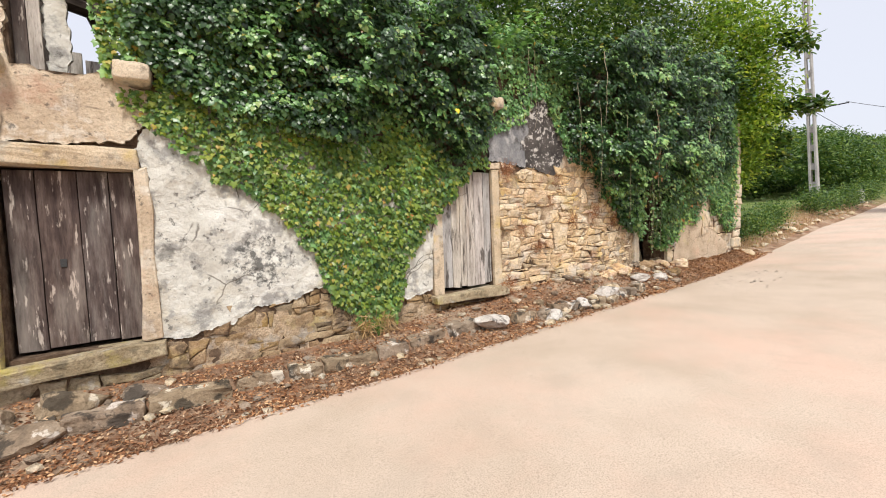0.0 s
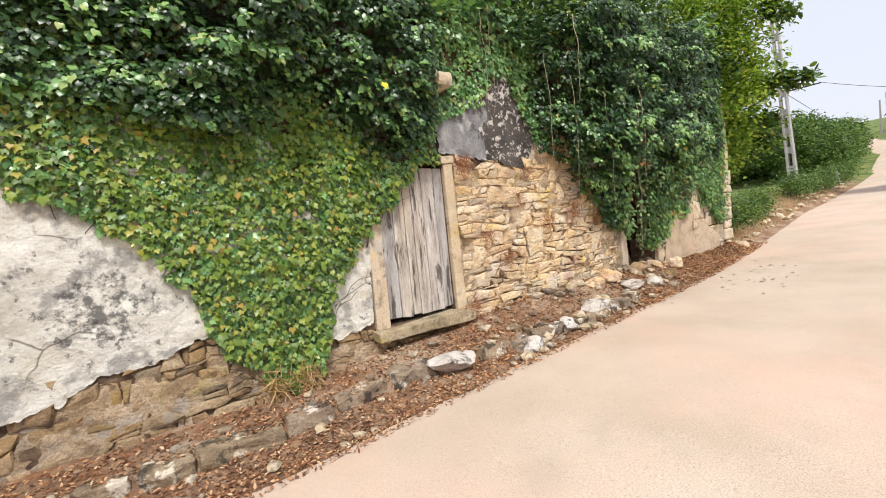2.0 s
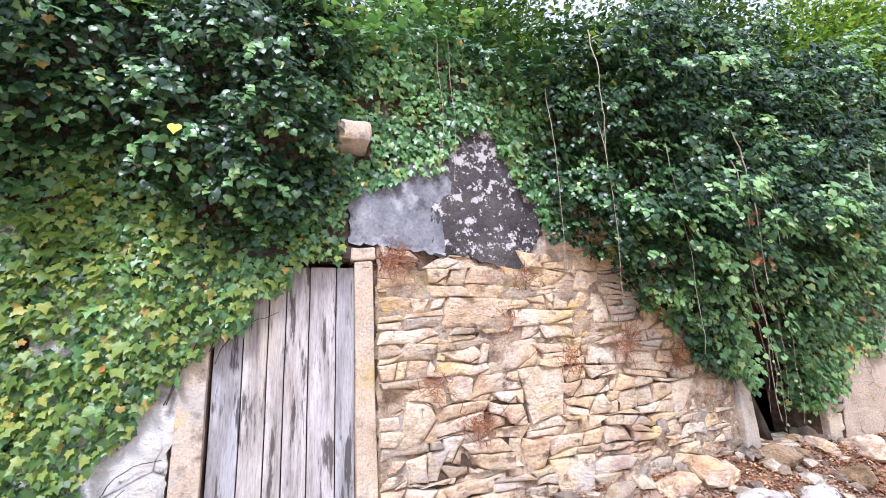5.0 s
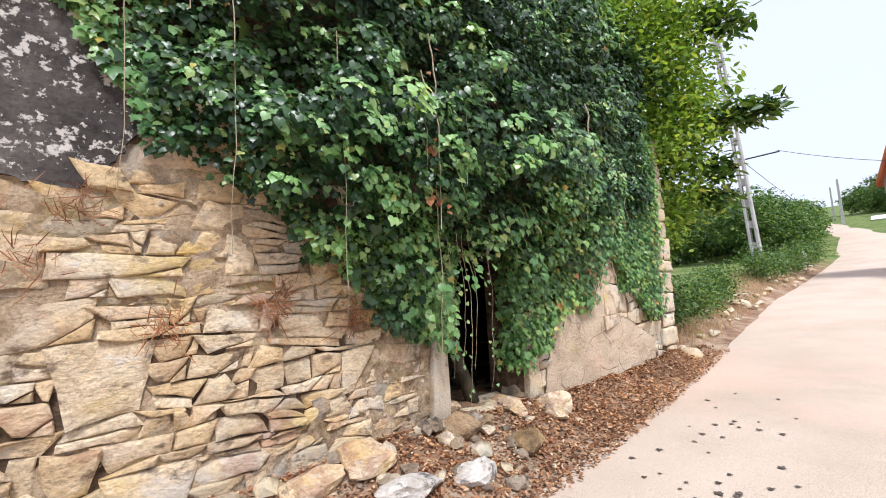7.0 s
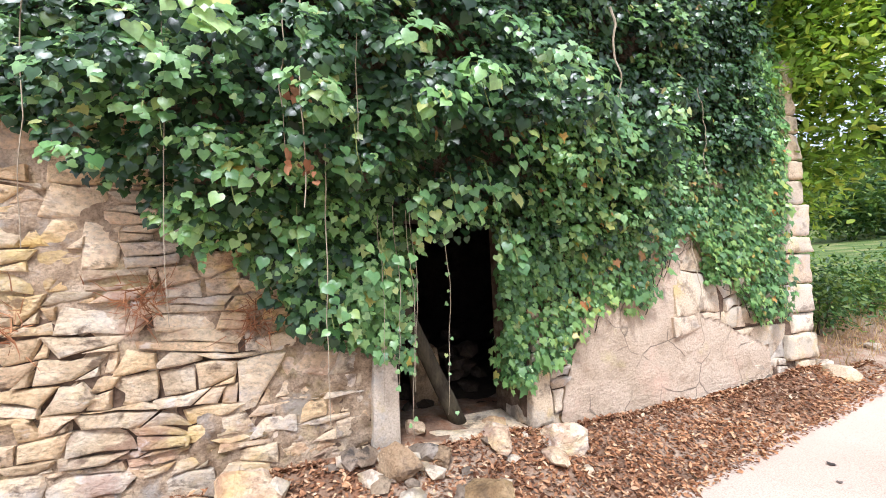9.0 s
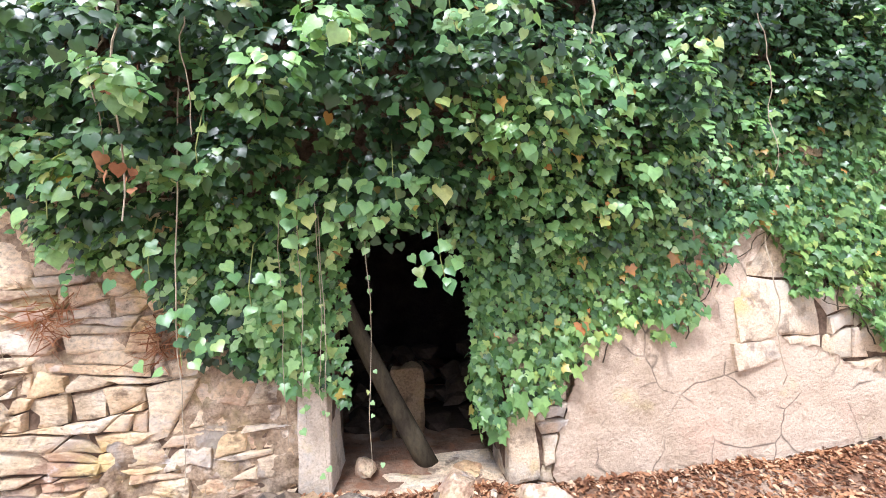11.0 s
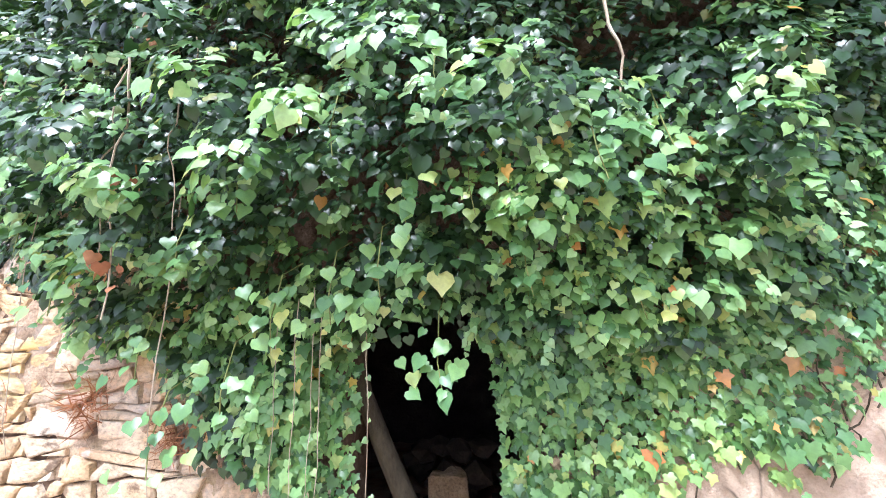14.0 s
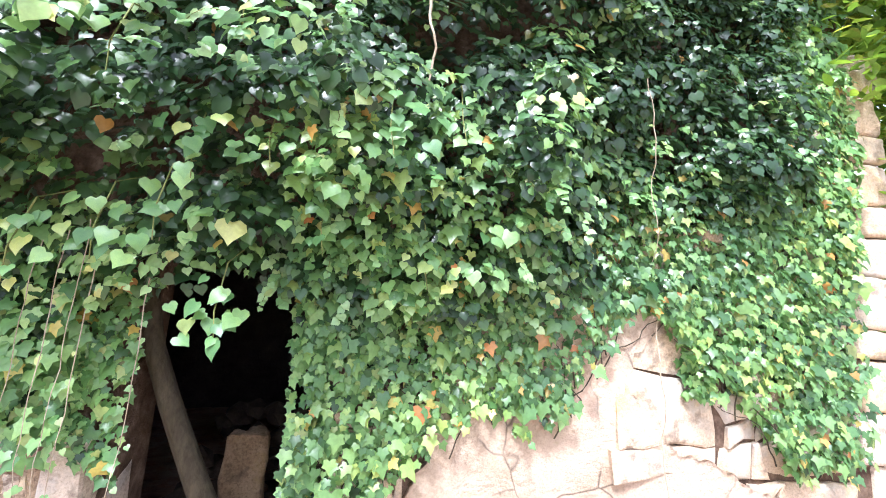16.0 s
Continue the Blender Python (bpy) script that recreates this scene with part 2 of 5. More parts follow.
M_PEACH = surface("peach_plaster", [(0.3, (0.50, 0.38, 0.26)), (0.5, (0.64, 0.52, 0.38)), (0.75, (0.75, 0.65, 0.51))], 2.6, 0.92, pits=0.5,
                  stains=[((0.50, 0.27, 0.18), 2.0, 0.54, 0.66, 0.55), ((0.24, 0.20, 0.18), 1.7, 0.53, 0.66, 0.75), ((0.78, 0.72, 0.62), 4.0, 0.56, 0.64, 0.6), (BLACK_MOULD, 11.0, 0.60, 0.67, 0.65)], fine=45, relief=0.9, depth=0.03, cracks=1.1)
M_TAN = surface("tan_plaster", [(0.3, (0.40, 0.305, 0.205)), (0.5, (0.54, 0.425, 0.305)), (0.8, (0.63, 0.52, 0.39))], 2.2, 0.93,
                stains=[((0.55, 0.47, 0.20), 2.3, 0.6, 0.72, 0.5), ((0.64, 0.42, 0.30), 1.7, 0.52, 0.66, 0.55), ((0.30, 0.21, 0.13), 4.0, 0.6, 0.68, 0.55)], fine=55, relief=0.9, depth=0.03, cracks=2.0, split=(0.016, 0.46, 0.54), pits=0.4)
M_BLACK = surface("mouldy_black_plaster", [(0.3, (0.035, 0.03, 0.028)), (0.55, (0.085, 0.075, 0.068)), (0.8, (0.17, 0.15, 0.13))], 2.5, 0.95,
                  stains=[((0.60, 0.56, 0.51), 7.0, 0.56, 0.60, 0.85), ((0.62, 0.58, 0.53), 16.0, 0.58, 0.62, 0.8)], fine=40, relief=0.9, depth=0.02)
M_GREY = surface("grey_plaster", [(0.3, (0.10, 0.10, 0.105)), (0.5, (0.20, 0.20, 0.205)), (0.7, (0.34, 0.33, 0.32))], 3.0, 0.93,
                 stains=[((0.58, 0.55, 0.52), 2.5, 0.54, 0.66, 0.75), (BLACK_MOULD, 5.0, 0.54, 0.64, 0.7)], fine=40, relief=0.6, depth=0.012)
M_GREY_WOOD = surface("silvered_planks", [(0.3, (0.26, 0.235, 0.215)), (0.5, (0.46, 0.43, 0.40)), (0.72, (0.64, 0.61, 0.58))], 4.0, 0.85, stretch=(3, 3, 0.35),
                      stains=[((0.30, 0.21, 0.14), 1.2, 0.56, 0.68, 0.5), ((0.06, 0.05, 0.042), 5.0, 0.55, 0.61, 0.85), ((0.66, 0.56, 0.42), 1.0, 0.58, 0.68, 0.4)],
                      fine=30, relief=1.0, depth=0.014, vary=0.15, shuffle=True)
M_DARK_WOOD = surface("dark_stained_planks", [(0.3, (0.035, 0.024, 0.022)), (0.5, (0.085, 0.062, 0.055)), (0.75, (0.19, 0.155, 0.135))], 4.5, 0.8, stretch=(3, 3, 0.45),
                      stains=[((0.25, 0.225, 0.20), 1.3, 0.49, 0.62, 0.6), ((0.52, 0.46, 0.40), 6.0, 0.58, 0.63, 0.75), ((0.03, 0.02, 0.018), 2.6, 0.56, 0.68, 0.7)], fine=22, relief=0.9, depth=0.01, vary=0.25, shuffle=True)
M_BEAM = surface("old_beam", [(0.3, (0.03, 0.022, 0.018)), (0.6, (0.08, 0.06, 0.045)), (0.8, (0.15, 0.11, 0.08))], 5.0, 0.9, stretch=(0.6, 3, 3), fine=30)
M_LICHEN = surface("lichened_ochre_stone", [(0.3, (0.24, 0.18, 0.10)), (0.5, (0.42, 0.34, 0.22)), (0.75, (0.58, 0.49, 0.35))], 3.0, 0.92,
                   stains=[((0.50, 0.42, 0.10), 1.8, 0.54, 0.66, 0.75), ((0.13, 0.11, 0.075), 5.0, 0.55, 0.64, 0.7), ((0.55, 0.52, 0.45), 4.0, 0.58, 0.66, 0.6)], fine=45, relief=1.0, depth=0.03, shuffle=True, pits=0.8)
M_BARK = surface("bark", [(0.3, (0.035, 0.027, 0.018)), (0.6, (0.09, 0.075, 0.045)), (0.8, (0.16, 0.135, 0.09))], 9.0, 0.92, stretch=(1, 1, 0.4), fine=40, relief=0.9, depth=0.015)
M_VINE = surface("dry_vine_stem", [(0.3, (0.28, 0.22, 0.14)), (0.7, (0.5, 0.43, 0.31))], 12.0, 0.85, fine=60)
M_GREEN_STEM = surface("green_stem", [(0.3, (0.10, 0.13, 0.03)), (0.7, (0.25, 0.26, 0.08))], 12.0, 0.7, fine=60)
M_CONCRETE = surface("grey_concrete", [(0.3, (0.30, 0.29, 0.28)), (0.7, (0.46, 0.45, 0.43))], 2.0, 0.9, fine=50, relief=0.3)
M_RENDER = surface("old_grey_render", [(0.3, (0.20, 0.165, 0.14)), (0.6, (0.30, 0.26, 0.225)), (0.8, (0.38, 0.33, 0.29))], 0.9, 0.93,
                   stains=[((0.14, 0.11, 0.09), 1.3, 0.55, 0.7, 0.6)], fine=30, relief=0.5)
M_TILE = surface("red_clay_tile", [(0.3, (0.42, 0.13, 0.065)), (0.6, (0.56, 0.20, 0.10)), (0.8, (0.66, 0.30, 0.17))], 3.0, 0.85, fine=40, vary=0.15)
# Both colours kept very low so the ruin's inside looks shaded.
M_DARK = surface("shade_dark_earth", [(0.3, (0.03, 0.022, 0.015)), (0.7, (0.09, 0.065, 0.045))], 5.0, 0.95, fine=40)
M_INNER_SHADE = surface("shade_dark_rubble", [(0.3, (0.025, 0.02, 0.016)), (0.6, (0.07, 0.055, 0.045)), (0.8, (0.13, 0.10, 0.08))], 4.0, 0.95, fine=30, relief=1.0, depth=0.05)
M_WHITEPAINT = surface("white_painted_wall", [(0.3, (0.68, 0.68, 0.68)), (0.7, (0.8, 0.8, 0.8))], 1.0, 0.8, fine=30)
M_WIRE = surface("black_cable", [(0.3, (0.03, 0.03, 0.03)), (0.7, (0.06, 0.06, 0.06))], 5.0, 0.6)
# Mature leaves, darkened further to put the hollows' shade into the colour.
M_IVY_SHADE = leafy("shade_dark_ivy_leaves", [(0.0, (0.012, 0.036, 0.012)), (0.4, (0.028, 0.074, 0.026)), (0.8, (0.052, 0.122, 0.042)), (0.97, (0.09, 0.18, 0.058)), (0.995, (0.13, 0.20, 0.06)), (1.0, (0.34, 0.20, 0.05))], 0.35, 0.16, 0.5)
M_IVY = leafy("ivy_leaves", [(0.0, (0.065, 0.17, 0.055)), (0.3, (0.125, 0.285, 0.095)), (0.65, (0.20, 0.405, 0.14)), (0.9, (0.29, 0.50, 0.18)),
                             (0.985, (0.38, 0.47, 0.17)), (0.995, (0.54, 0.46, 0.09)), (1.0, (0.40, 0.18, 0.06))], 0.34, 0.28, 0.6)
M_IVY_YELLOW = leafy("sunny_ivy_leaves", [(0.0, (0.05, 0.11, 0.02)), (0.4, (0.13, 0.23, 0.04)), (0.8, (0.24, 0.35, 0.065)), (0.95, (0.36, 0.41, 0.09)), (1.0, (0.48, 0.33, 0.09))], 0.42, 0.35)
# Pale shoots, brightened to stand as the lit outer clumps.
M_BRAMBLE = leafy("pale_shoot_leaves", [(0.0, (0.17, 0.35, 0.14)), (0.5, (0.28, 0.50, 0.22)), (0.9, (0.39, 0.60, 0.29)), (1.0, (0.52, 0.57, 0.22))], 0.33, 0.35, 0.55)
M_IVY_BRIGHT = leafy("bright_ivy_leaves", [(0.0, (0.04, 0.11, 0.036)), (0.4, (0.105, 0.235, 0.08)), (0.8, (0.20, 0.37, 0.12)), (0.97, (0.32, 0.46, 0.13)), (0.988, (0.46, 0.30, 0.08)), (1.0, (0.40, 0.16, 0.06))], 0.38, 0.3, 0.55)
M_IVY_SPRIG = leafy("sprig_leaves", [(0.0, (0.09, 0.22, 0.08)), (0.5, (0.16, 0.33, 0.12)), (0.9, (0.26, 0.45, 0.16)), (1.0, (0.42, 0.48, 0.14))], 0.38, 0.35, 0.55, single=True)
M_TREE = leafy("yellow_green_leaves", [(0.0, (0.08, 0.17, 0.03)), (0.5, (0.20, 0.36, 0.06)), (0.85, (0.34, 0.50, 0.09)), (1.0, (0.48, 0.55, 0.12))], 0.45, 0.55)
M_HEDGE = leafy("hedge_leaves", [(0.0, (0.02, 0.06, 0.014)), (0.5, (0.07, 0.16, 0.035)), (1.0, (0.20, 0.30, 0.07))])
M_LITTER = leafy("dead_leaves", [(0.0, (0.09, 0.042, 0.024)), (0.3, (0.22, 0.11, 0.06)), (0.6, (0.36, 0.20, 0.11)), (0.85, (0.47, 0.30, 0.18)), (1.0, (0.62, 0.48, 0.33))], 0.8, 0.1, 0.15)
M_WETLEAF = leafy("dark_flat_leaves", [(0.0, (0.05, 0.045, 0.045)), (1.0, (0.14, 0.12, 0.11))], 0.7, 0.0, 0.2)
M_YELLOW = surface("yellow_leaf", [(0.3, (0.62, 0.52, 0.03)), (0.7, (0.75, 0.66, 0.06))], 20.0, 0.5, fine=80)
M_WEED = leafy("withered_weed", [(0.0, (0.20, 0.09, 0.05)), (1.0, (0.42, 0.24, 0.14))], 0.85, 0.2, 0.15)
M_STRAW = leafy("dry_grass", [(0.0, (0.28, 0.20, 0.10)), (1.0, (0.55, 0.43, 0.26))], 0.8, 0.2, 0.15)


# ---- builders ----
def mesh_of(name, verts, faces, material, smooth=False):
    me = bpy.data.meshes.new(name)
    me.from_pydata([tuple(v) for v in verts], [], faces)
    me.materials.append(material)
    if smooth:
        me.polygons.foreach_set("use_smooth", [True] * len(me.polygons))
    me.update()
    return me


def put(name, verts, faces, material, parent=None, label="", smooth=False):
    ob = new(name, mesh_of(name, verts, faces, material, smooth))
    ob.parent = parent
    return tagged(ob, label)


def part(name, bm, material, parent=None, label="", smooth=False):
    me = bpy.data.meshes.new(name)
    bm.to_mesh(me)
    bm.free()
    me.materials.append(material)
    if smooth:
        me.polygons.foreach_set("use_smooth", [True] * len(me.polygons))
    ob = new(name, me)
    ob.parent = parent
    return tagged(ob, label)


def thing(name, label, category, group="", kind="", at=(0, 0, 0)):
    ob = new(name)
    ob.location = at
    ob.empty_display_size = 0.1
    return tagged(ob, label, category, group, kind)


def fbm(x, y, z, s=1.0, octaves=3):
    return noise.fractal(Vector((x * s, y * s, z * s)), 1.0, 2.0, octaves)


def box(x0, x1, y0, y1, z0, z1, bevel=0.0, rough=0.0, cuts=0):
    bm = bmesh.new()
    bmesh.ops.create_cube(bm, size=1.0)
    bmesh.ops.transform(bm, matrix=Matrix.Translation(((x0 + x1) / 2, (y0 + y1) / 2, (z0 + z1) / 2)) @ Matrix.Diagonal((x1 - x0, y1 - y0, z1 - z0, 1)), verts=bm.verts)
    if bevel:
        bmesh.ops.bevel(bm, geom=list(bm.edges), offset=bevel, segments=2, affect="EDGES", profile=0.6)
    if cuts:
        bmesh.ops.subdivide_edges(bm, edges=list(bm.edges), cuts=cuts, use_grid_fill=True)
    if rough:
        for v in bm.verts:
            v.co += Vector((fbm(v.co.x, v.co.y, v.co.z, 7), fbm(v.co.x + 9, v.co.y, v.co.z, 7), fbm(v.co.x, v.co.y + 9, v.co.z, 7))) * rough
    return bm


def block(corners, y0, y1, bevel=0.02, rough=0.008, cuts=3):
    """A stone of four corners (x, z) in the wall's plane, clockwise from lower left, from y0 (front) to y1."""
    bm = bmesh.new()
    f = [bm.verts.new((x, y0, z)) for x, z in corners]
    b = [bm.verts.new((x, y1, z)) for x, z in corners]
    bm.faces.new(f[::-1]), bm.faces.new(b)
    for i in range(4):
        j = (i + 1) % 4
        bm.faces.new((f[i], f[j], b[j], b[i]))
    bmesh.ops.recalc_face_normals(bm, faces=bm.faces)
    bmesh.ops.bevel(bm, geom=list(bm.edges), offset=bevel, segments=2, affect="EDGES", profile=0.6)
    bmesh.ops.subdivide_edges(bm, edges=[e for e in bm.edges if e.calc_length() > 0.12], cuts=cuts, use_grid_fill=True)
    for v in bm.verts:
        v.co += Vector((fbm(v.co.x, v.co.y, v.co.z, 6), fbm(v.co.x + 9, v.co.y, v.co.z, 6), fbm(v.co.x, v.co.y + 9, v.co.z, 6))) * rough
    return bm


def tube(points, r0, r1, sides=6):
    """A tapering stem along the points: verts and faces."""
    pts = [Vector(p) for p in points]
    vs, fs = [], []
    for i, p in enumerate(pts):
        d = (pts[min(i + 1, len(pts) - 1)] - pts[max(i - 1, 0)]).normalized()
        a = d.orthogonal().normalized()
        b = d.cross(a)
        r = r0 + (r1 - r0) * i / max(1, len(pts) - 1)
        for k in range(sides):
            t = math.tau * k / sides
            vs.append(p + (a * math.cos(t) + b * math.sin(t)) * r)
    for i in range(len(pts) - 1):
        for k in range(sides):
            k2 = (k + 1) % sides
            fs.append((i * sides + k, i * sides + k2, (i + 1) * sides + k2, (i + 1) * sides + k))
    fs.append(tuple(range(sides))[::-1])
    fs.append(tuple(range((len(pts) - 1) * sides, len(pts) * sides)))
    return vs, fs


def rock(size, seed, lumps=0.3, level=2):
    """A broken stone: a lump cut by a dozen flat faces."""
    r = random.Random(seed)
    cuts = []
    for _ in range(13):
        n = Vector((r.gauss(0, 1), r.gauss(0, 1), r.gauss(0, 1))).normalized()
        cuts.append((n, r.uniform(0.55, 0.85)))
    bm = bmesh.new()
    bmesh.ops.create_icosphere(bm, subdivisions=level, radius=1.0)
    for v in bm.verts:
        d = v.co.normalized()
        p = d * 1.15
        for n, far in cuts:
            over = p.dot(n) - far
            if over > 0:
                p = p * (far / p.dot(n)) * 0.75 + (p - n * over) * 0.25
        p *= 1 + lumps * 0.4 * fbm(d.x + seed * 3.1, d.y + seed, d.z - seed, 2.2, 2)
        v.co = Vector((p.x * size[0], p.y * size[1], p.z * size[2])) * 1.25
    return bm


IVY_SHAPE = (np.array([(0, 0, 0), (-0.24, -0.14, 0.02), (-0.48, 0.0, -0.02), (-0.54, 0.28, -0.04), (-0.36, 0.55, 0.0), (-0.14, 0.78, -0.03), (0, 0.98, -0.10),
                       (0.14, 0.78, -0.03), (0.36, 0.55, 0.0), (0.54, 0.28, -0.04), (0.48, 0.0, -0.02), (0.24, -0.14, 0.02), (0, 0.36, 0.07)], float),
             [(12, k, (k + 1) % 12) for k in range(12)])
LOBED_SHAPE = (np.array([(0, 0, 0), (-0.18, -0.13, 0.02), (-0.43, -0.08, -0.02), (-0.38, 0.12, 0.0), (-0.53, 0.36, -0.04), (-0.25, 0.48, 0.01), (-0.12, 0.74, -0.02), (0, 0.97, -0.08),
                         (0.12, 0.74, -0.02), (0.25, 0.48, 0.01), (0.53, 0.36, -0.04), (0.38, 0.12, 0.0), (0.43, -0.08, -0.02), (0.18, -0.13, 0.02), (0, 0.34, 0.06)], float),
               [(14, k, (k + 1) % 14) for k in range(14)])
OVAL_SHAPE = (np.array([(0, 0, 0), (-0.22, 0.3, 0.05), (-0.17, 0.72, 0.02), (0, 1.0, -0.08), (0.17, 0.72, 0.02), (0.22, 0.3, 0.05), (0, 0.5, -0.02)], float),
              [(6, 0, 1), (6, 1, 2), (6, 2, 3), (6, 3, 4), (6, 4, 5), (6, 5, 0)])
FLAT_SHAPE = (LOBED_SHAPE[0] * np.array((0.9, 1.0, 0.05)), LOBED_SHAPE[1])
BLADE_SHAPE = (np.array([(-0.03, 0, 0), (0.03, 0, 0), (0.02, 0.6, 0.08), (-0.02, 0.6, 0.08), (0, 1.0, 0.25)], float), [(0, 1, 2, 3), (3, 2, 4)])


def unit(a):
    return a / np.maximum(np.linalg.norm(a, axis=1, keepdims=True), 1e-6)


def leaves(name, places, normals, tips, sizes, shape, material, parent=None, label="", kind="stuff"):
    """Many leaves in one mesh: each lies across its normal and points along its tip."""
    base, faces = shape
    n = unit(np.asarray(normals, float))
    t = np.asarray(tips, float)
    t = unit(t - n * (t * n).sum(1, keepdims=True))
    s = np.cross(t, n)
    size = np.asarray(sizes, float)[:, None, None]
    v = np.asarray(places, float)[:, None] + size * (base[None, :, 0:1] * s[:, None] + base[None, :, 1:2] * t[:, None] + base[None, :, 2:3] * n[:, None])
    count, per = len(v), len(base)
    verts = v.reshape(-1, 3)
    me = bpy.data.meshes.new(name)
    loops = np.concatenate([np.array(f) for f in faces])
    lens = np.array([len(f) for f in faces])
    allloops = (np.arange(count)[:, None] * per + loops[None]).ravel().astype(np.int32)
    alllens = np.tile(lens, count)
    starts = np.r_[0, np.cumsum(alllens)[:-1]].astype(np.int32)
    me.vertices.add(len(verts)), me.loops.add(len(allloops)), me.polygons.add(len(alllens))
    me.vertices.foreach_set("co", verts.ravel().astype(np.float32))
    me.loops.foreach_set("vertex_index", allloops)
    me.polygons.foreach_set("loop_start", starts)
    me.update(calc_edges=True)
    me.validate()
    me.materials.append(material)
    ob = new(name, me)
    ob.parent = parent
    return tagged(ob, label, kind=kind)


rng = np.random.default_rng(5)


def spread(lo, hi, n):
    return rng.uniform(lo, hi, n)


# ---- the lie of the land ----
EDGE_X, EDGE_Y = [-40, -2, 2, 5, 9, 12, 22, 38, 60, 120], [3.9, 3.92, 3.95, 4.1, 4.28, 4.6, 5.9, 6.6, 9.0, 22]
FOOT_X, FOOT_Z = [-40, -2, 0, 2.2, 3, 4.4, 5.5, 6.5, 8, 9.5, 11.7, 13.2, 16, 30, 200], [-1.0, 0.06, 0.02, 0.05, 0.22, 0.30, 0.42, 0.46, 0.52, 0.42, 0.42, 0.52, 0.8, 1.9, 12]


def road_z(x):
    z = 0.037 * x - 0.15
    if x > 12:
        u = min(x, 45) - 12
        z += 0.0012 * u * u
        if x > 45:
            z += 0.079 * (x - 45)
    return z if x > -40 else -1.63


def edge_y(x):
    return float(np.interp(x, EDGE_X, EDGE_Y))


def right_y(x):
    return float(np.interp(x, [-40, 0, 15, 24, 32, 45, 60, 120], [-1.6, -1.4, 0.2, 2.2, 2.8, 3.6, 5.5, 18]))


def kerb_y(x):
    return float(np.interp(x, [-4, 1, 3.5, 4.6, 6, 8], [4.62, 4.60, 4.58, 4.45, 4.42, 4.5])) + 0.04 * fbm(x, 0, 0, 0.7)


def ground_z(x, y):
    zr, ye = road_z(x), edge_y(x)
    if y < right_y(x):
        d = right_y(x) - y
        return zr - 0.02 + 0.1 * min(1, d / 1.5) + 0.02 * fbm(x, y, 0, 1.5)
    if y < ye:
        return zr - 0.04
    foot = max(float(np.interp(x, FOOT_X, FOOT_Z)), zr + 0.1)
    t = min(1.0, (y - ye) / max(0.4, 5.2 - ye if x < 13 else 1.3))
    z = zr - 0.02 + (foot - zr) * (t * t * (3 - 2 * t) * 0.5 + 0.5 * t)
    if x < 7.6:  # the bank steps up behind the old edging stones
        k, low = kerb_y(x), min(1.0, (7.6 - x) / 1.5)
        z += low * (-0.055 * max(0.0, min(1.0, (y - ye) / 0.15)) * (y < k) + 0.035 * (y >= k) * max(0.0, 1 - (y - k) / 0.5))
    return z + (0.035 * fbm(x, y, 0, 2.2) + 0.02 * fbm(x, y, 3, 7)) * min(1, t * 4)


def steps(a, b, d, far, growth=1.35):
    out = list(np.arange(a, b + d / 2, d))
    g, p = d, b
    while p < far:
        g *= growth
        p += g
        out.append(p)
    g, p = d, a
    while p > -far:
        g *= growth
        p -= g
        out.insert(0, p)
    return out


def sheet(name, xs, ys, zfun, material):
    vs = [(x, y, zfun(x, y)) for y in ys for x in xs]
    n = len(xs)
    fs = [(j * n + i, j * n + i + 1, (j + 1) * n + i + 1, (j + 1) * n + i) for j in range(len(ys) - 1) for i in range(n - 1)]
    return put(name, vs, fs, material, smooth=True)


tagged(sheet("ground", steps(-5, 16, 0.16, 900), steps(3.6, 6.0, 0.06, 900), ground_z, M_EARTH),
       "brown earth verge rising to the old wall", "ground", kind="structure")

_rx = [x for x in steps(-4, 75, 0.3, 130) if -45 < x < 125]
_vs, _fs, _n = [], [], 26
for _x in _rx:
    _a, _b = right_y(_x), edge_y(_x) + 0.06 * fbm(_x, 0, 0, 1.3) + 0.03 * fbm(_x, 5, 0, 5)
    for _k in range(_n):
        _y = _a + (_b - _a) * _k / (_n - 1)
        _crown = 0.05 * (1 - ((_k / (_n - 1)) * 2 - 1) ** 2)
        _vs.append((_x, _y, road_z(_x) + _crown - 0.012 + 0.006 * fbm(_x, _y, 0, 0.8)))
for _i in range(len(_rx) - 1):
    for _k in range(_n - 1):
        _fs.append((_i * _n + _k, (_i + 1) * _n + _k, (_i + 1) * _n + _k + 1, _i * _n + _k + 1))
tagged(put("road", _vs, _fs, M_ROAD, smooth=True), "pale beige dusty lane climbing past the ruin", "road", kind="structure")

# ---- the ruined front wall ----
WY = 5.2          # plane of the stone faces
CORE = 5.235      # the mortar behind them
BACK = 5.75
WEND = 13.1


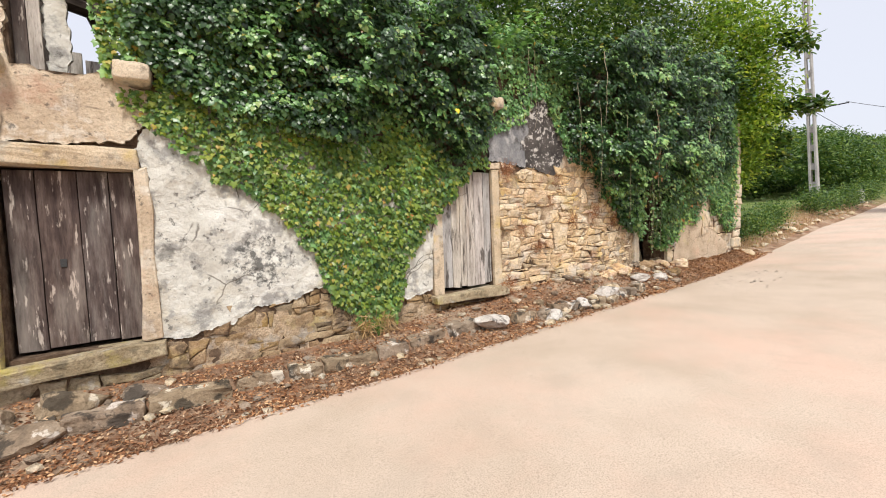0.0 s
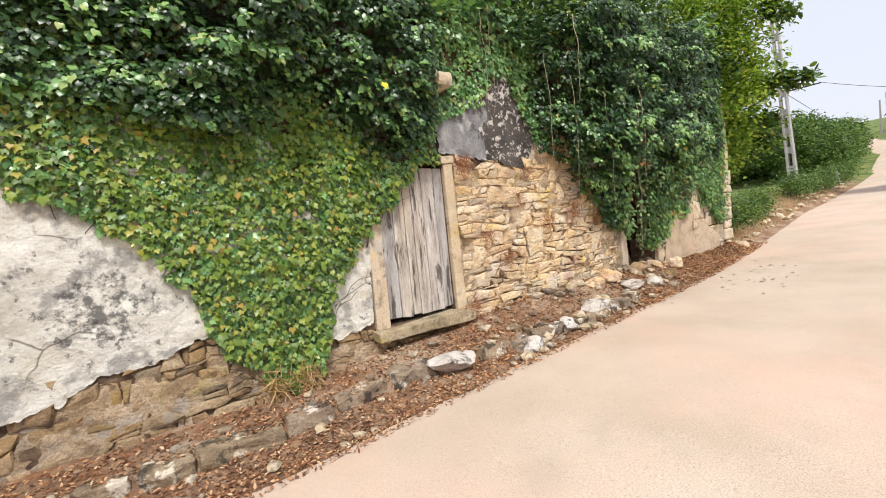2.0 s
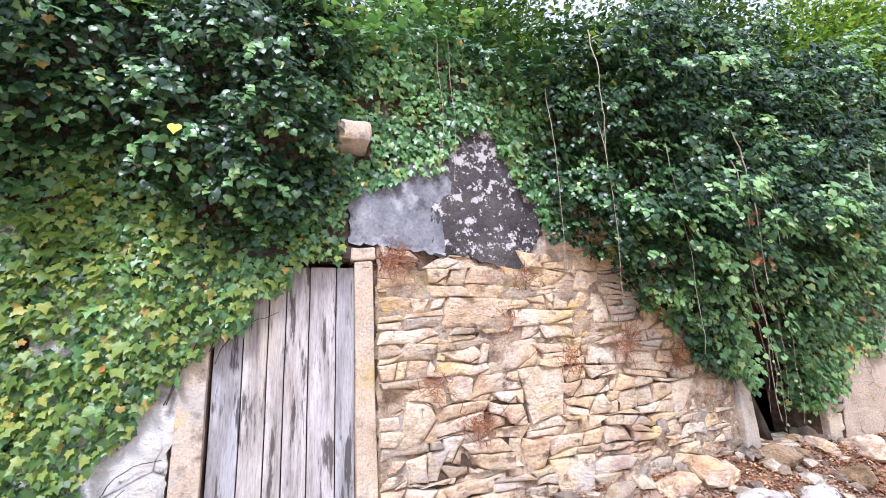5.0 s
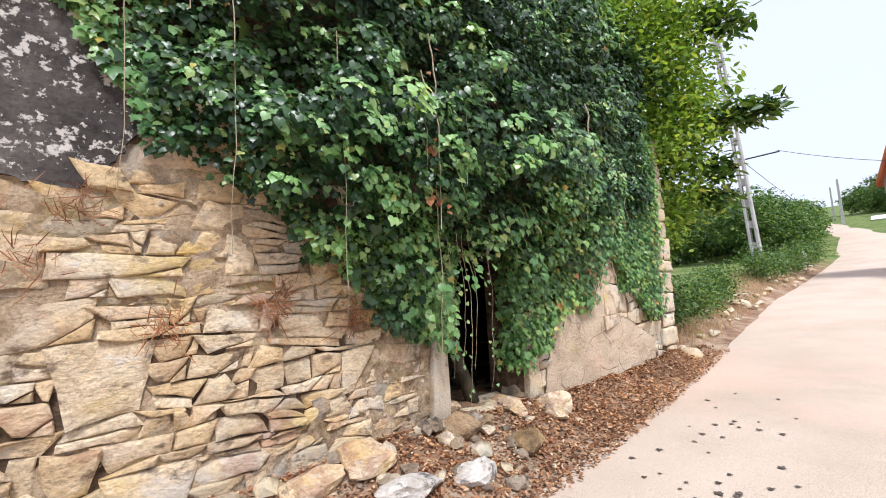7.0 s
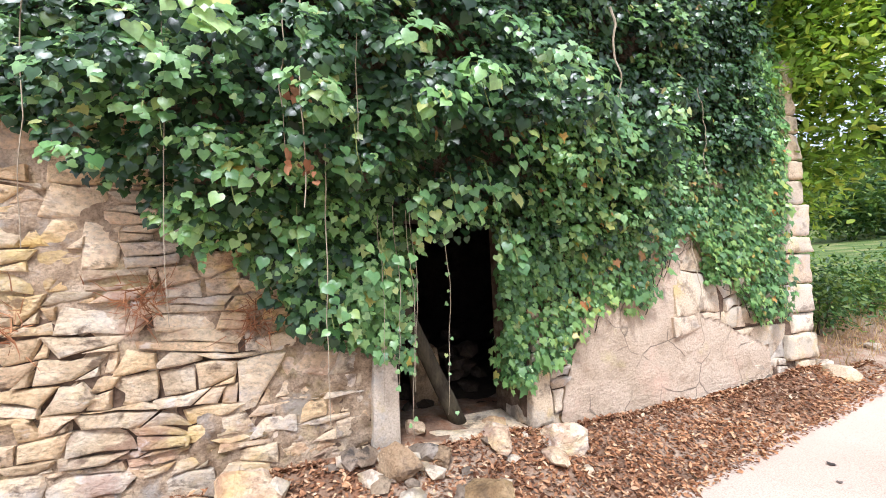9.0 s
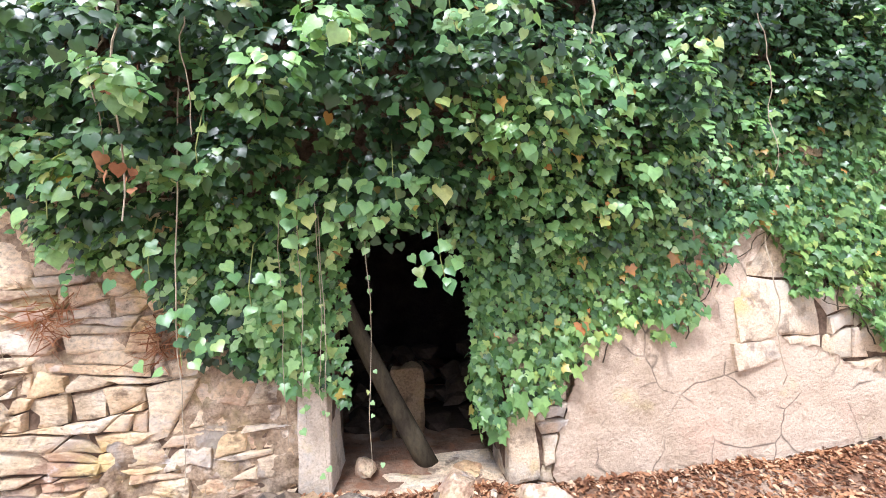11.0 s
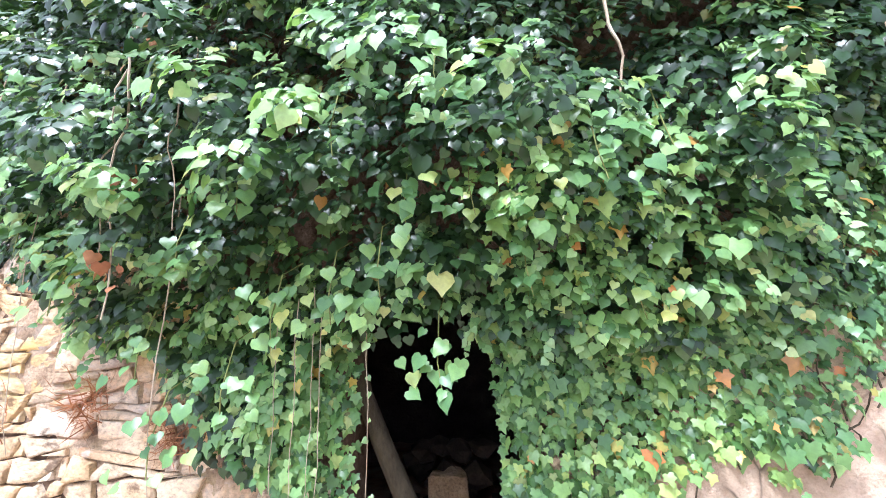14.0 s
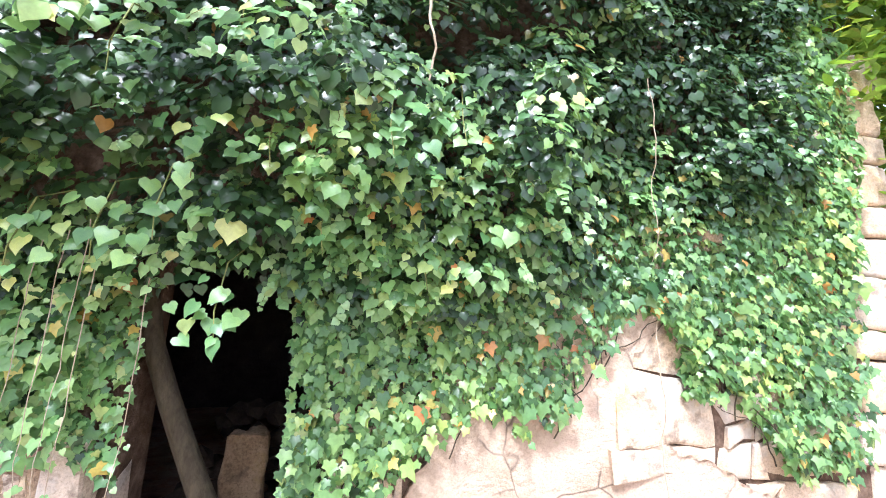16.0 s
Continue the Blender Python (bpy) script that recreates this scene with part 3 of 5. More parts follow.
def wall_core():
    """The thick wall, pierced by two doors, the broken doorway and the upper window."""
    holes = [(-1.40, -0.36, 0.40, 2.17), (3.28, 4.24, 0.46, 2.36), (8.26, 9.33, 0.30, 2.15), (-1.20, -0.35, 3.06, 4.35)]
    xs = sorted({-9.0, WEND - 0.25, *[h[0] for h in holes], *[h[1] for h in holes]})
    zs = sorted({-1.2, 4.35, *[h[2] for h in holes], *[h[3] for h in holes]})
    bm = bmesh.new()
    cell = {}
    for i in range(len(xs) - 1):
        for j in range(len(zs) - 1):
            cx, cz = (xs[i] + xs[i + 1]) / 2, (zs[j] + zs[j + 1]) / 2
            cell[i, j] = not any(h[0] < cx < h[1] and h[2] < cz < h[3] for h in holes)
    vert = {}

    def at(i, j, y):
        if (i, j, y) not in vert:
            vert[i, j, y] = bm.verts.new((xs[i], y, zs[j]))
        return vert[i, j, y]

    for (i, j), solid in cell.items():
        if not solid:
            continue
        bm.faces.new((at(i, j, CORE), at(i + 1, j, CORE), at(i + 1, j + 1, CORE), at(i, j + 1, CORE)))
        bm.faces.new((at(i, j, BACK), at(i, j + 1, BACK), at(i + 1, j + 1, BACK), at(i + 1, j, BACK)))
        for di, dj, a, b in ((-1, 0, (i, j), (i, j + 1)), (1, 0, (i + 1, j + 1), (i + 1, j)), (0, -1, (i + 1, j), (i, j)), (0, 1, (i, j + 1), (i + 1, j + 1))):
            if not cell.get((i + di, j + dj)):
                bm.faces.new((at(*a, CORE), at(*b, CORE), at(*b, BACK), at(*a, BACK)))
    bmesh.ops.recalc_face_normals(bm, faces=bm.faces)
    return part("wall_front", bm, M_JOINT)


wall = tagged(wall_core(), "thick rubble stone wall of a ruined farmhouse, overgrown with ivy", "wall", kind="structure")


def inside(poly, x, z):
    hit = False
    for (x0, z0), (x1, z1) in zip(poly, poly[1:] + poly[:1]):
        if (z0 > z) != (z1 > z) and x < x0 + (z - z0) * (x1 - x0) / (z1 - z0):
            hit = not hit
    return hit


def plaster(name, poly, material, label, front=WY - 0.012, back=CORE + 0.02, step=0.03, ragged=0.05, lumps=0.012, seed=0.0, coarse=0.006):
    """A coat of plaster with a ragged outline, some centimetres thick."""
    x0, x1 = min(p[0] for p in poly), max(p[0] for p in poly)
    z0, z1 = min(p[1] for p in poly), max(p[1] for p in poly)
    nx, nz = int((x1 - x0) / step) + 5, int((z1 - z0) / step) + 5
    ok = {}
    for i in range(nx):
        for j in range(nz):
            x, z = x0 + (i - 1.5) * step, z0 + (j - 1.5) * step
            dx, dz = ragged * fbm(x + seed, 1, z, 2.6), ragged * fbm(x, 7 + seed, z, 2.6)
            ok[i, j] = inside(poly, x + dx, z + dz)
    vs, fs, vid = [], [], {}
    spot = {(i, j): (x0 + (i - 2) * step, z0 + (j - 2) * step) for i in range(nx + 1) for j in range(nz + 1)}
    beside = {}
    for (i, j), good in ok.items():
        for di, dj, a, b in ((-1, 0, (i, j), (i, j + 1)), (1, 0, (i + 1, j + 1), (i + 1, j)), (0, -1, (i + 1, j), (i, j)), (0, 1, (i, j + 1), (i + 1, j + 1))):
            if good and not ok.get((i + di, j + dj)):
                beside.setdefault(a, []).append(b)
                beside.setdefault(b, []).append(a)
    for _ in range(2):  # ease the outline
        spot.update({k: (0.4 * spot[k][0] + 0.6 * sum(spot[n][0] for n in ns) / len(ns), 0.4 * spot[k][1] + 0.6 * sum(spot[n][1] for n in ns) / len(ns)) for k, ns in beside.items()})

    def vert(i, j, deep):
        if (i, j, deep) not in vid:
            x, z = spot[i, j]
            if (i, j) in beside:
                x, z = x + 0.03 * fbm(x, 5 + seed, z, 13), z + 0.03 * fbm(x, 8 + seed, z, 13)
            jx, jz = 0.3 * step * fbm(x, 3, z, 19), 0.3 * step * fbm(x, 9, z, 19)
            rim = 0.25 * (sum(ok.get(c, False) for c in ((i, j), (i - 1, j), (i, j - 1), (i - 1, j - 1))) < 4)
            y = back if deep else front + lumps * fbm(x + seed, 2, z, 2.2) + coarse * fbm(x, 4, z, 11) + rim * 0.04
            vid[i, j, deep] = len(vs)
            vs.append((x + jx, y, z + jz))
        return vid[i, j, deep]

    for (i, j), good in ok.items():
        if not good:
            continue
        fs.append((vert(i, j, 0), vert(i + 1, j, 0), vert(i + 1, j + 1, 0), vert(i, j + 1, 0)))
        for di, dj, a, b in ((-1, 0, (i, j), (i, j + 1)), (1, 0, (i + 1, j + 1), (i + 1, j)), (0, -1, (i + 1, j), (i, j)), (0, 1, (i, j + 1), (i + 1, j + 1))):
            if not ok.get((i + di, j + dj)):
                fs.append((vert(*b, 0), vert(*a, 0), vert(*a, 1), vert(*b, 1)))
    return put(name, vs, fs, material, wall, label, smooth=True)


WHITE_POLY = [(-0.30, 0.42), (-0.05, 0.36), (0.5, 0.56), (1.0, 0.62), (1.5, 0.80), (2.2, 0.9), (2.2, 2.6), (0.6, 2.9), (-0.1, 3.0), (-0.2, 2.6), (-0.36, 2.35), (-0.31, 2.2), (-0.27, 1.2)]
plaster("plaster", WHITE_POLY, M_WHITE, "flaking white limewash with grey mould", step=0.02, lumps=0.03, ragged=0.08)
plaster("plaster", [(2.35, 0.5), (2.75, 0.45), (3.09, 0.56), (3.12, 1.75), (3.12, 2.2), (2.3, 2.2)], M_WHITE, "flaking white limewash", seed=3)
plaster("plaster", [(-1.64, 2.36), (-0.40, 2.40), (-0.28, 2.60), (-0.15, 2.62), (-0.18, 2.95), (-0.55, 3.05), (-1.2, 3.05), (-1.22, 4.3), (-1.62, 4.3), (-1.62, 3.1)], M_PEACH,
        "warm peach plaster", front=WY - 0.03, seed=5, lumps=0.008)
plaster("plaster", [(-9, 2.2), (-2.5, 1.75), (-2.1, 2.15), (-1.85, 2.45), (-1.62, 2.87), (-1.62, 4.35), (-9, 4.35)], M_GREY, "dark grey cement plaster", front=WY - 0.025, step=0.04, seed=8)
plaster("plaster", [(4.17, 2.47), (4.42, 2.48), (4.70, 2.47), (5.05, 2.42), (5.10, 3.1), (4.9, 3.3), (4.18, 3.0)], M_GREY, "bluish grey plaster", front=WY - 0.02, seed=12)
plaster("plaster", [(4.82, 2.47), (5.05, 2.42), (5.3, 2.36), (5.75, 2.30), (5.95, 2.60), (6.1, 2.9), (5.8, 3.3), (5.6, 3.9), (5.0, 3.9), (4.9, 3.2)], M_BLACK,
        "plaster blackened by mould", front=WY - 0.015, seed=11)
plaster("plaster", [(9.62, 0.40), (10.6, 0.36), (11.6, 0.42), (12.35, 0.50), (12.3, 0.75), (11.9, 0.98), (11.3, 1.18), (11.0, 1.55), (11.35, 2.0), (11.1, 2.3), (10.2, 2.0), (9.9, 1.35), (9.8, 0.95), (9.70, 0.75)], M_TAN,
        "smooth tan plaster with fine cracks", front=WY - 0.02, seed=14, lumps=0.02)


def stone_face(outline, front, deep, seed, gap):
    """One rubble stone: a wandering outline, broken arrises and a split, leaning face."""
    r = random.Random(seed)
    cx, cz = sum(q[0] for q in outline) / len(outline), sum(q[1] for q in outline) / len(outline)
    rim = []
    for (x0, z0), (x1, z1) in zip(outline, outline[1:] + outline[:1]):
        n = max(1, min(4, int(math.hypot(x1 - x0, z1 - z0) / 0.075)))
        rim += [(x0 + (x1 - x0) * k / n, z0 + (z1 - z0) * k / n) for k in range(n)]
    pts = []
    for x, z in rim:
        d = math.hypot(x - cx, z - cz) + 1e-6
        f = max(0.4, 1 - gap * r.uniform(0.3, 1.8) / d)
        pts.append((cx + (x - cx) * f + 0.014 * fbm(x, 1.3, z, 7), cz + (z - cz) * f + 0.012 * fbm(x, 7.7, z, 7)))
    lean_u, lean_v, lift = r.gauss(0, 0.11), r.gauss(-0.03, 0.15), r.uniform(-0.026, 0.016)
    ridge, way = r.uniform(0, 0.10), r.uniform(0, math.tau)
    n, vs, fs = len(pts), [], []
    for ring, (scale, back) in enumerate(((1.0, 0.012), (0.88, 0.0), (0.5, 0.0))):
        for k, (x, z) in enumerate(pts):
            x, z = cx + (x - cx) * scale, cz + (z - cz) * scale
            cut = max(0.0, (x - cx) * math.cos(way) + (z - cz) * math.sin(way))
            y = front + lift + lean_u * (x - cx) + lean_v * (z - cz) + ridge * cut + 0.009 * fbm(x, seed * 0.37, z, 8) + back * r.uniform(0.3, 1.5)
            vs.append((x, min(y, deep - 0.01), z))
    vs.append((cx, front + lift + 0.006 * fbm(cx, seed * 0.37, cz, 8), cz))
    vs += [(x, deep, z) for x, z in pts]
    back0 = 3 * n + 1
    for k in range(n):
        j = (k + 1) % n
        fs += [(back0 + k, back0 + j, j, k), (k, j, n + j, n + k), (n + k, n + j, 2 * n + j, 2 * n + k), (2 * n + k, 2 * n + j, 3 * n)]
    return vs, fs


def rubble(x0, x1, z0, z1, rows, seed, accept, wide=(0.14, 0.42), material=M_STONE, sunk=None, gap=0.0065):
    """Uneven courses of split stone between x0..x1 and z0..z1; accept(x, z) says where the wall shows bare stone, sunk(x, z) how deep it lies in mortar."""
    r = random.Random(seed)
    bounds, z = [z0], z0
    while z < z1:
        z += r.uniform(*rows)
        bounds.append(z)

    def line(k, x):
        wave = 0.085 * fbm(x, k * 0.9 + seed, 0, 1.2, 3) + 0.022 * fbm(x, k * 3.7 + seed, 0, 6, 1)
        return max(z0, min(z1, bounds[k] + wave))

    def held(q):
        return (max(x0, min(x1, q[0])), q[1])

    count, taken = 0, []
    for k in range(len(bounds) - 1):
        x = x0
        while x < x1 - 0.03:
            h = bounds[k + 1] - bounds[k]
            w = min(x1 - x, r.uniform(*wide) * r.choice((0.45, 0.8, 1.0, 1.2, 1.6)) * (0.7 + 2.2 * h))
            tall = 1
            if k + 2 < len(bounds) and r.random() < 0.26:
                tall = 3 if k + 3 < len(bounds) and r.random() < 0.25 else 2
                w = min(x1 - x, max(w, 0.8 * (bounds[k + tall] - bounds[k])))
            busy = [t for t in taken if t[0] == k and t[1] < x + w and t[2] > x]
            if busy:
                first = min(busy, key=lambda t: t[1])
                if first[1] - x < 0.05:
                    x = first[2]
                    continue
                w, tall = first[1] - x, 1
            xe = x + w
            for up in range(1, tall):
                taken.append((k + up, x, xe))
            cx, cz = (x + xe) / 2, (bounds[k] + bounds[k + tall]) / 2
            if accept(cx, cz):
                lim = min(0.06, w * 0.25)
                s1, s2 = r.uniform(-lim, lim), r.uniform(-lim, lim)
                lo = [line(k, x), line(k, cx), line(k, xe)]
                hi = [line(k + tall, x), line(k + tall, cx), line(k + tall, xe)]
                a, b, c, d = held((x + s1, lo[0])), held((xe + s2, lo[2])), held((xe - s2, hi[2])), held((x - s1, hi[0]))
                low, high = (cx, lo[1]), (cx, hi[1])
                roll = r.random()
                if roll < 0.30 and h * tall > 0.10:      # thin slabs one on the other
                    f0, f1 = r.uniform(0.3, 0.7), r.uniform(0.3, 0.7)
                    e, g = (a[0], lo[0] + (hi[0] - lo[0]) * f0), (b[0], lo[2] + (hi[2] - lo[2]) * f1)
                    pieces = [[a, low, b, g, e], [e, g, c, high, d]]
                elif roll < 0.40 and w > 0.20:    # a wedge beside a stone
                    f0, f1 = r.uniform(0.5, 0.85), r.uniform(0.5, 0.95)
                    e, g = (x + w * f0, lo[0] + (lo[2] - lo[0]) * f0), (x + w * f1, hi[0] + (hi[2] - hi[0]) * f1)
                    pieces = [[a, e, g, d], [e, b, c, g]]
                elif roll < 0.54 and w > 0.14:    # a corner broken off and pinned with a chip
                    f0, f1 = r.uniform(0.3, 0.6), r.uniform(0.35, 0.65)
                    e, g = (b[0] - w * f0, lo[2] + (lo[0] - lo[2]) * f0), (b[0], lo[2] + (hi[2] - lo[2]) * f1)
                    pieces = [[a, e, g, c, high, d], [e, b, g]]
                else:
                    pieces = [[a, low, b, c, high, d]]
                for outline in pieces:
                    count += 1
                    vs, fs = stone_face(outline, WY + 0.005 + (sunk(cx, cz) if sunk else 0.0), CORE + 0.03, seed * 1000 + count, gap)
                    ob = put("stone", vs, fs, material, wall)
                    ob.data.polygons.foreach_set("use_smooth", [q % 4 > 1 for q in range(len(fs))])
            x = xe


plaster("plaster", [(4.40, 0.15), (8.14, 0.25), (8.14, 1.6), (6.8, 2.4), (6.1, 2.8), (4.40, 2.52)], M_MORTAR, "crumbling earth mortar between the stones", front=WY + 0.029, seed=31, lumps=0.034, coarse=0.010, step=0.03, ragged=0.03)
plaster("plaster", [(-4.2, -0.3), (-1.66, -0.2), (-1.66, 2.9), (-2.1, 2.2), (-2.5, 1.8), (-4.2, 1.75)], M_MORTAR, "crumbling earth mortar between the stones", front=WY + 0.036, seed=33, lumps=0.015, coarse=0.012, step=0.04, ragged=0.03)
plaster("plaster", [(7.0, 0.30), (8.06, 0.38), (8.10, 1.25), (7.75, 1.35), (7.45, 1.15), (7.2, 0.85), (6.8, 0.7), (6.4, 0.45)], M_MORTAR, "earthy mortar smeared over the stones", front=WY + 0.018, seed=21, lumps=0.04, ragged=0.2, coarse=0.03, step=0.02)
plaster("plaster", [(-0.4, -0.2), (3.2, -0.1), (3.2, 0.3), (2.4, 0.4), (1.5, 0.7), (0.5, 0.5), (-0.4, 0.3)], M_MORTAR, "earthy mortar between the foundation stones", front=WY + 0.022, seed=25, lumps=0.03, ragged=0.1, coarse=0.02)


def bare_middle(x, z):
    if not 4.42 < x < 8.10:
        return False
    top = np.interp(x, [4.4, 5.3, 5.8, 6.1, 6.8, 8.2], [2.50, 2.40, 2.36, 2.95, 2.7, 2.0])
    return 0.2 < z < top + 0.05


def bare_base(x, z):
    if -0.34 < x < 2.3:
        return z < np.interp(x, [-0.4, 0, 0.5, 1.5, 2.3], [0.30, 0.36, 0.55, 0.78, 0.85])
    return 2.3 <= x < 3.1 and z < 0.5 or 3.1 <= x < 4.42 and z < 0.32


def bare_left(x, z):
    return x < -1.68 and z < np.interp(x, [-4, -2.5, -2.1, -1.85, -1.6], [1.7, 1.75, 2.15, 2.45, 2.85]) or -1.68 < x < -0.3 and z < 0.2


def mortared(x, z):
    return 0.014 * max(0.0, min(1.0, (x - 6.6 - 0.7 * (z - 0.3)) / 0.5)) if z < 1.5 else 0.0


rubble(4.41, 8.05, 0.16, 3.0, (0.05, 0.15), 3, bare_middle, (0.16, 0.46), sunk=mortared)
rubble(-0.22, 3.09, -0.15, 0.95, (0.06, 0.14), 5, bare_base, (0.12, 0.36), M_BASE_STONE, sunk=lambda x, z: 0.012)
rubble(3.09, 4.41, -0.15, 0.33, (0.06, 0.12), 6, bare_base, (0.12, 0.30), M_BASE_STONE)
rubble(-4.2, -1.70, -0.25, 2.95, (0.13, 0.34), 9, bare_left, (0.28, 0.60), M_LICHEN, gap=0.016)
rubble(-1.70, -0.22, -0.25, 0.2, (0.10, 0.16), 10, bare_left, (0.28, 0.60), M_LICHEN, gap=0.009)
rubble(9.53, 9.76, 0.25, 1.35, (0.08, 0.15), 12, lambda x, z: True, (0.10, 0.2), M_PALE_STONE)
rubble(9.36, 9.53, 0.90, 1.35, (0.08, 0.15), 13, lambda x, z: True, (0.10, 0.2), M_PALE_STONE)
rubble(10.9, 12.6, 1.0, 2.5, (0.20, 0.34), 14, lambda x, z: True, (0.3, 0.6), M_PALE_STONE, gap=0.008)
rubble(11.8, 12.6, 0.40, 1.0, (0.16, 0.26), 16, lambda x, z: True, (0.35, 0.6), M_PALE_STONE, gap=0.008)
# quoins at the end of the wall
_z, _r = 0.35, random.Random(4)
while _z < 3.7:
    _h = _r.uniform(0.16, 0.40)
    _w = _r.choice((0.30, 0.46, 0.62)) + _r.uniform(-0.08, 0.08)
    part("quoin", block([(WEND - _w, _z + 0.006), (WEND + _r.uniform(-0.02, 0.03), _z + 0.006), (WEND + _r.uniform(-0.03, 0.02), _z + _h - 0.006), (WEND - _w, _z + _h - 0.006)],
                        WY - _r.uniform(0.0, 0.05), BACK + 0.02, 0.03, 0.02), M_PALE_STONE, wall, smooth=True)
    _z += _h


# ---- door one: dark planks in a stone frame ----
def planks(holder, x0, x1, z0, z1, y, count, material, seed, lean=0.0):
    r = random.Random(seed)
    cut = [x0 + (x1 - x0) * (k + (r.uniform(-0.15, 0.15) if 0 < k < count else 0)) / count for k in range(count + 1)]
    for a, b in zip(cut, cut[1:]):
        dz = r.uniform(0, 0.03)
        bm = box(a + 0.004, b - 0.004, y + r.uniform(-0.006, 0.006), y + 0.035, z0 + dz, z1, 0.004)
        bmesh.ops.subdivide_edges(bm, edges=[e for e in bm.edges if e.calc_length() > 0.5], cuts=6)
        for v in bm.verts:
            v.co.x += 0.006 * fbm(v.co.x, seed, v.co.z, 3) + lean * (v.co.z - z0)
            v.co.y += 0.008 * fbm(a, seed, v.co.z, 2)
            if v.co.z < z0 + 0.1:
                v.co.z += 0.02 * fbm(v.co.x, seed, 0, 22)
        part("plank", bm, material, holder)


door = thing("door_1", "closed dark-stained plank door, paint flaking", "door", kind="structure")
planks(door, -1.37, -0.38, 0.43, 2.15, WY + 0.16, 4, M_DARK_WOOD, 1)
part("keyhole_plate", box(-1.02, -0.97, WY + 0.150, WY + 0.158, 1.22, 1.30, 0.004), M_WIRE, door)
for nm, quad, y0, mat_ in (("lintel", [(-1.66, 2.19), (-0.34, 2.16), (-0.34, 2.36), (-1.62, 2.38)], WY - 0.06, M_PALE_STONE),
                           ("jamb", [(-1.70, 0.30), (-1.42, 0.28), (-1.40, 2.17), (-1.64, 2.19)], WY - 0.05, M_LICHEN),
                           ("jamb", [(-0.40, 0.42), (-0.24, 0.42), (-0.26, 2.19), (-0.38, 2.17)], WY - 0.045, M_PEACH),
                           ("sill", [(-1.56, 0.16), (-0.20, 0.24), (-0.22, 0.40), (-1.54, 0.36)], WY - 0.12, M_LICHEN)):
    part(nm, block(quad, y0, WY + 0.30, 0.025, 0.03), mat_, door)

# ---- door two: silvered planks ----
door2 = thing("door_2", "closed weathered grey plank door with gaps", "door", kind="structure")
planks(door2, 3.29, 4.25, 0.50, 2.31, WY + 0.05, 6, M_GREY_WOOD, 2)
for nm, quad, y0, mat_ in (("jamb", [(3.09, 0.44), (3.27, 0.44), (3.28, 2.36), (3.12, 2.36)], WY - 0.02, M_PALE_STONE),
                           ("jamb", [(4.25, 0.46), (4.40, 0.46), (4.375, 2.35), (4.24, 2.35)], WY - 0.03, M_PALE_STONE),
                           ("lintel", [(3.05, 2.37), (4.24, 2.37), (4.24, 2.47), (3.05, 2.50)], WY - 0.02, M_BEAM),
                           ("impost", [(4.21, 2.36), (4.40, 2.36), (4.40, 2.46), (4.21, 2.46)], WY - 0.03, M_PALE_STONE),
                           ("sill", [(3.05, 0.33), (4.44, 0.33), (4.44, 0.48), (3.05, 0.44)], WY - 0.16, M_LICHEN)):
    part(nm, block(quad, y0, WY + 0.25, 0.015, 0.012), mat_, door2)

# ---- corbels under the lost eaves ----
for cx, cz, w in ((-0.32, 3.075, 0.30), (-1.44, 3.05, 0.42), (4.21, 3.35, 0.27)):
    c = tagged(part("corbel", box(cx - w / 2, cx + w / 2, WY - 0.26, WY + 0.2, cz - 0.09, cz + 0.09, 0.05, 0.015, 2), M_PALE_STONE, smooth=True),
               "rounded stone corbel sticking out of the wall", "corbel", "corbels")

# ---- the broken doorway ----
doorway = thing("doorway", "broken doorway into the dark ruin, stone jambs", "doorway", kind="structure")
part("jamb", block([(8.06, 0.50), (8.28, 0.48), (8.25, 1.22), (8.09, 1.26)], WY - 0.03, WY + 0.4, 0.02, 0.014), M_PALE_STONE, doorway)
part("jamb", block([(9.32, 0.42), (9.54, 0.44), (9.53, 0.86), (9.36, 0.90)], WY - 0.04, WY + 0.4, 0.03, 0.016), M_PALE_STONE, doorway)
part("lintel", block([(8.0, 2.13), (9.6, 2.13), (9.6, 2.33), (8.0, 2.33)], WY + 0.01, WY + 0.5, 0.02, 0.012), M_BEAM, doorway)
part("threshold", block([(8.26, 0.30), (9.34, 0.30), (9.34, 0.44), (8.26, 0.46)], WY - 0.05, WY + 0.5, 0.04, 0.03), M_STONE, doorway)

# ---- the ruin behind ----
# Added inner walls close the room; their dark colour stands for shade.
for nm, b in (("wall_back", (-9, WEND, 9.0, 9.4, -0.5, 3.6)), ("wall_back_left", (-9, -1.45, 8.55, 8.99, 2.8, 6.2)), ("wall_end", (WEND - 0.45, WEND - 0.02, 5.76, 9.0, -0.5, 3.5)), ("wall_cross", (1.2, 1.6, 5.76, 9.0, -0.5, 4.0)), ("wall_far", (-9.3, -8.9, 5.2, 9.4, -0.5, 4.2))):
    tagged(part(nm, box(*b, 0.03, 0.03, 6), M_INNER_SHADE), "inner rubble wall of the ruin, coloured dark for shade", "wall", kind="structure")
# Cover slab added over the room so the doorway stays dark.
tagged(part("ceiling", box(1.4, WEND - 0.05, 5.5, 9.2, 3.45, 3.6, 0.02, 0.05, 10), M_DARK), "unseen slab added over the ruin to keep the doorway dark", "ceiling", kind="structure")
tagged(part("floor", box(1.4, WEND - 0.3, 5.75, 9.0, 0.1, 0.42, 0.0, 0.05, 10), M_DARK), "earth floor inside, coloured dark for shade", "floor", kind="structure")

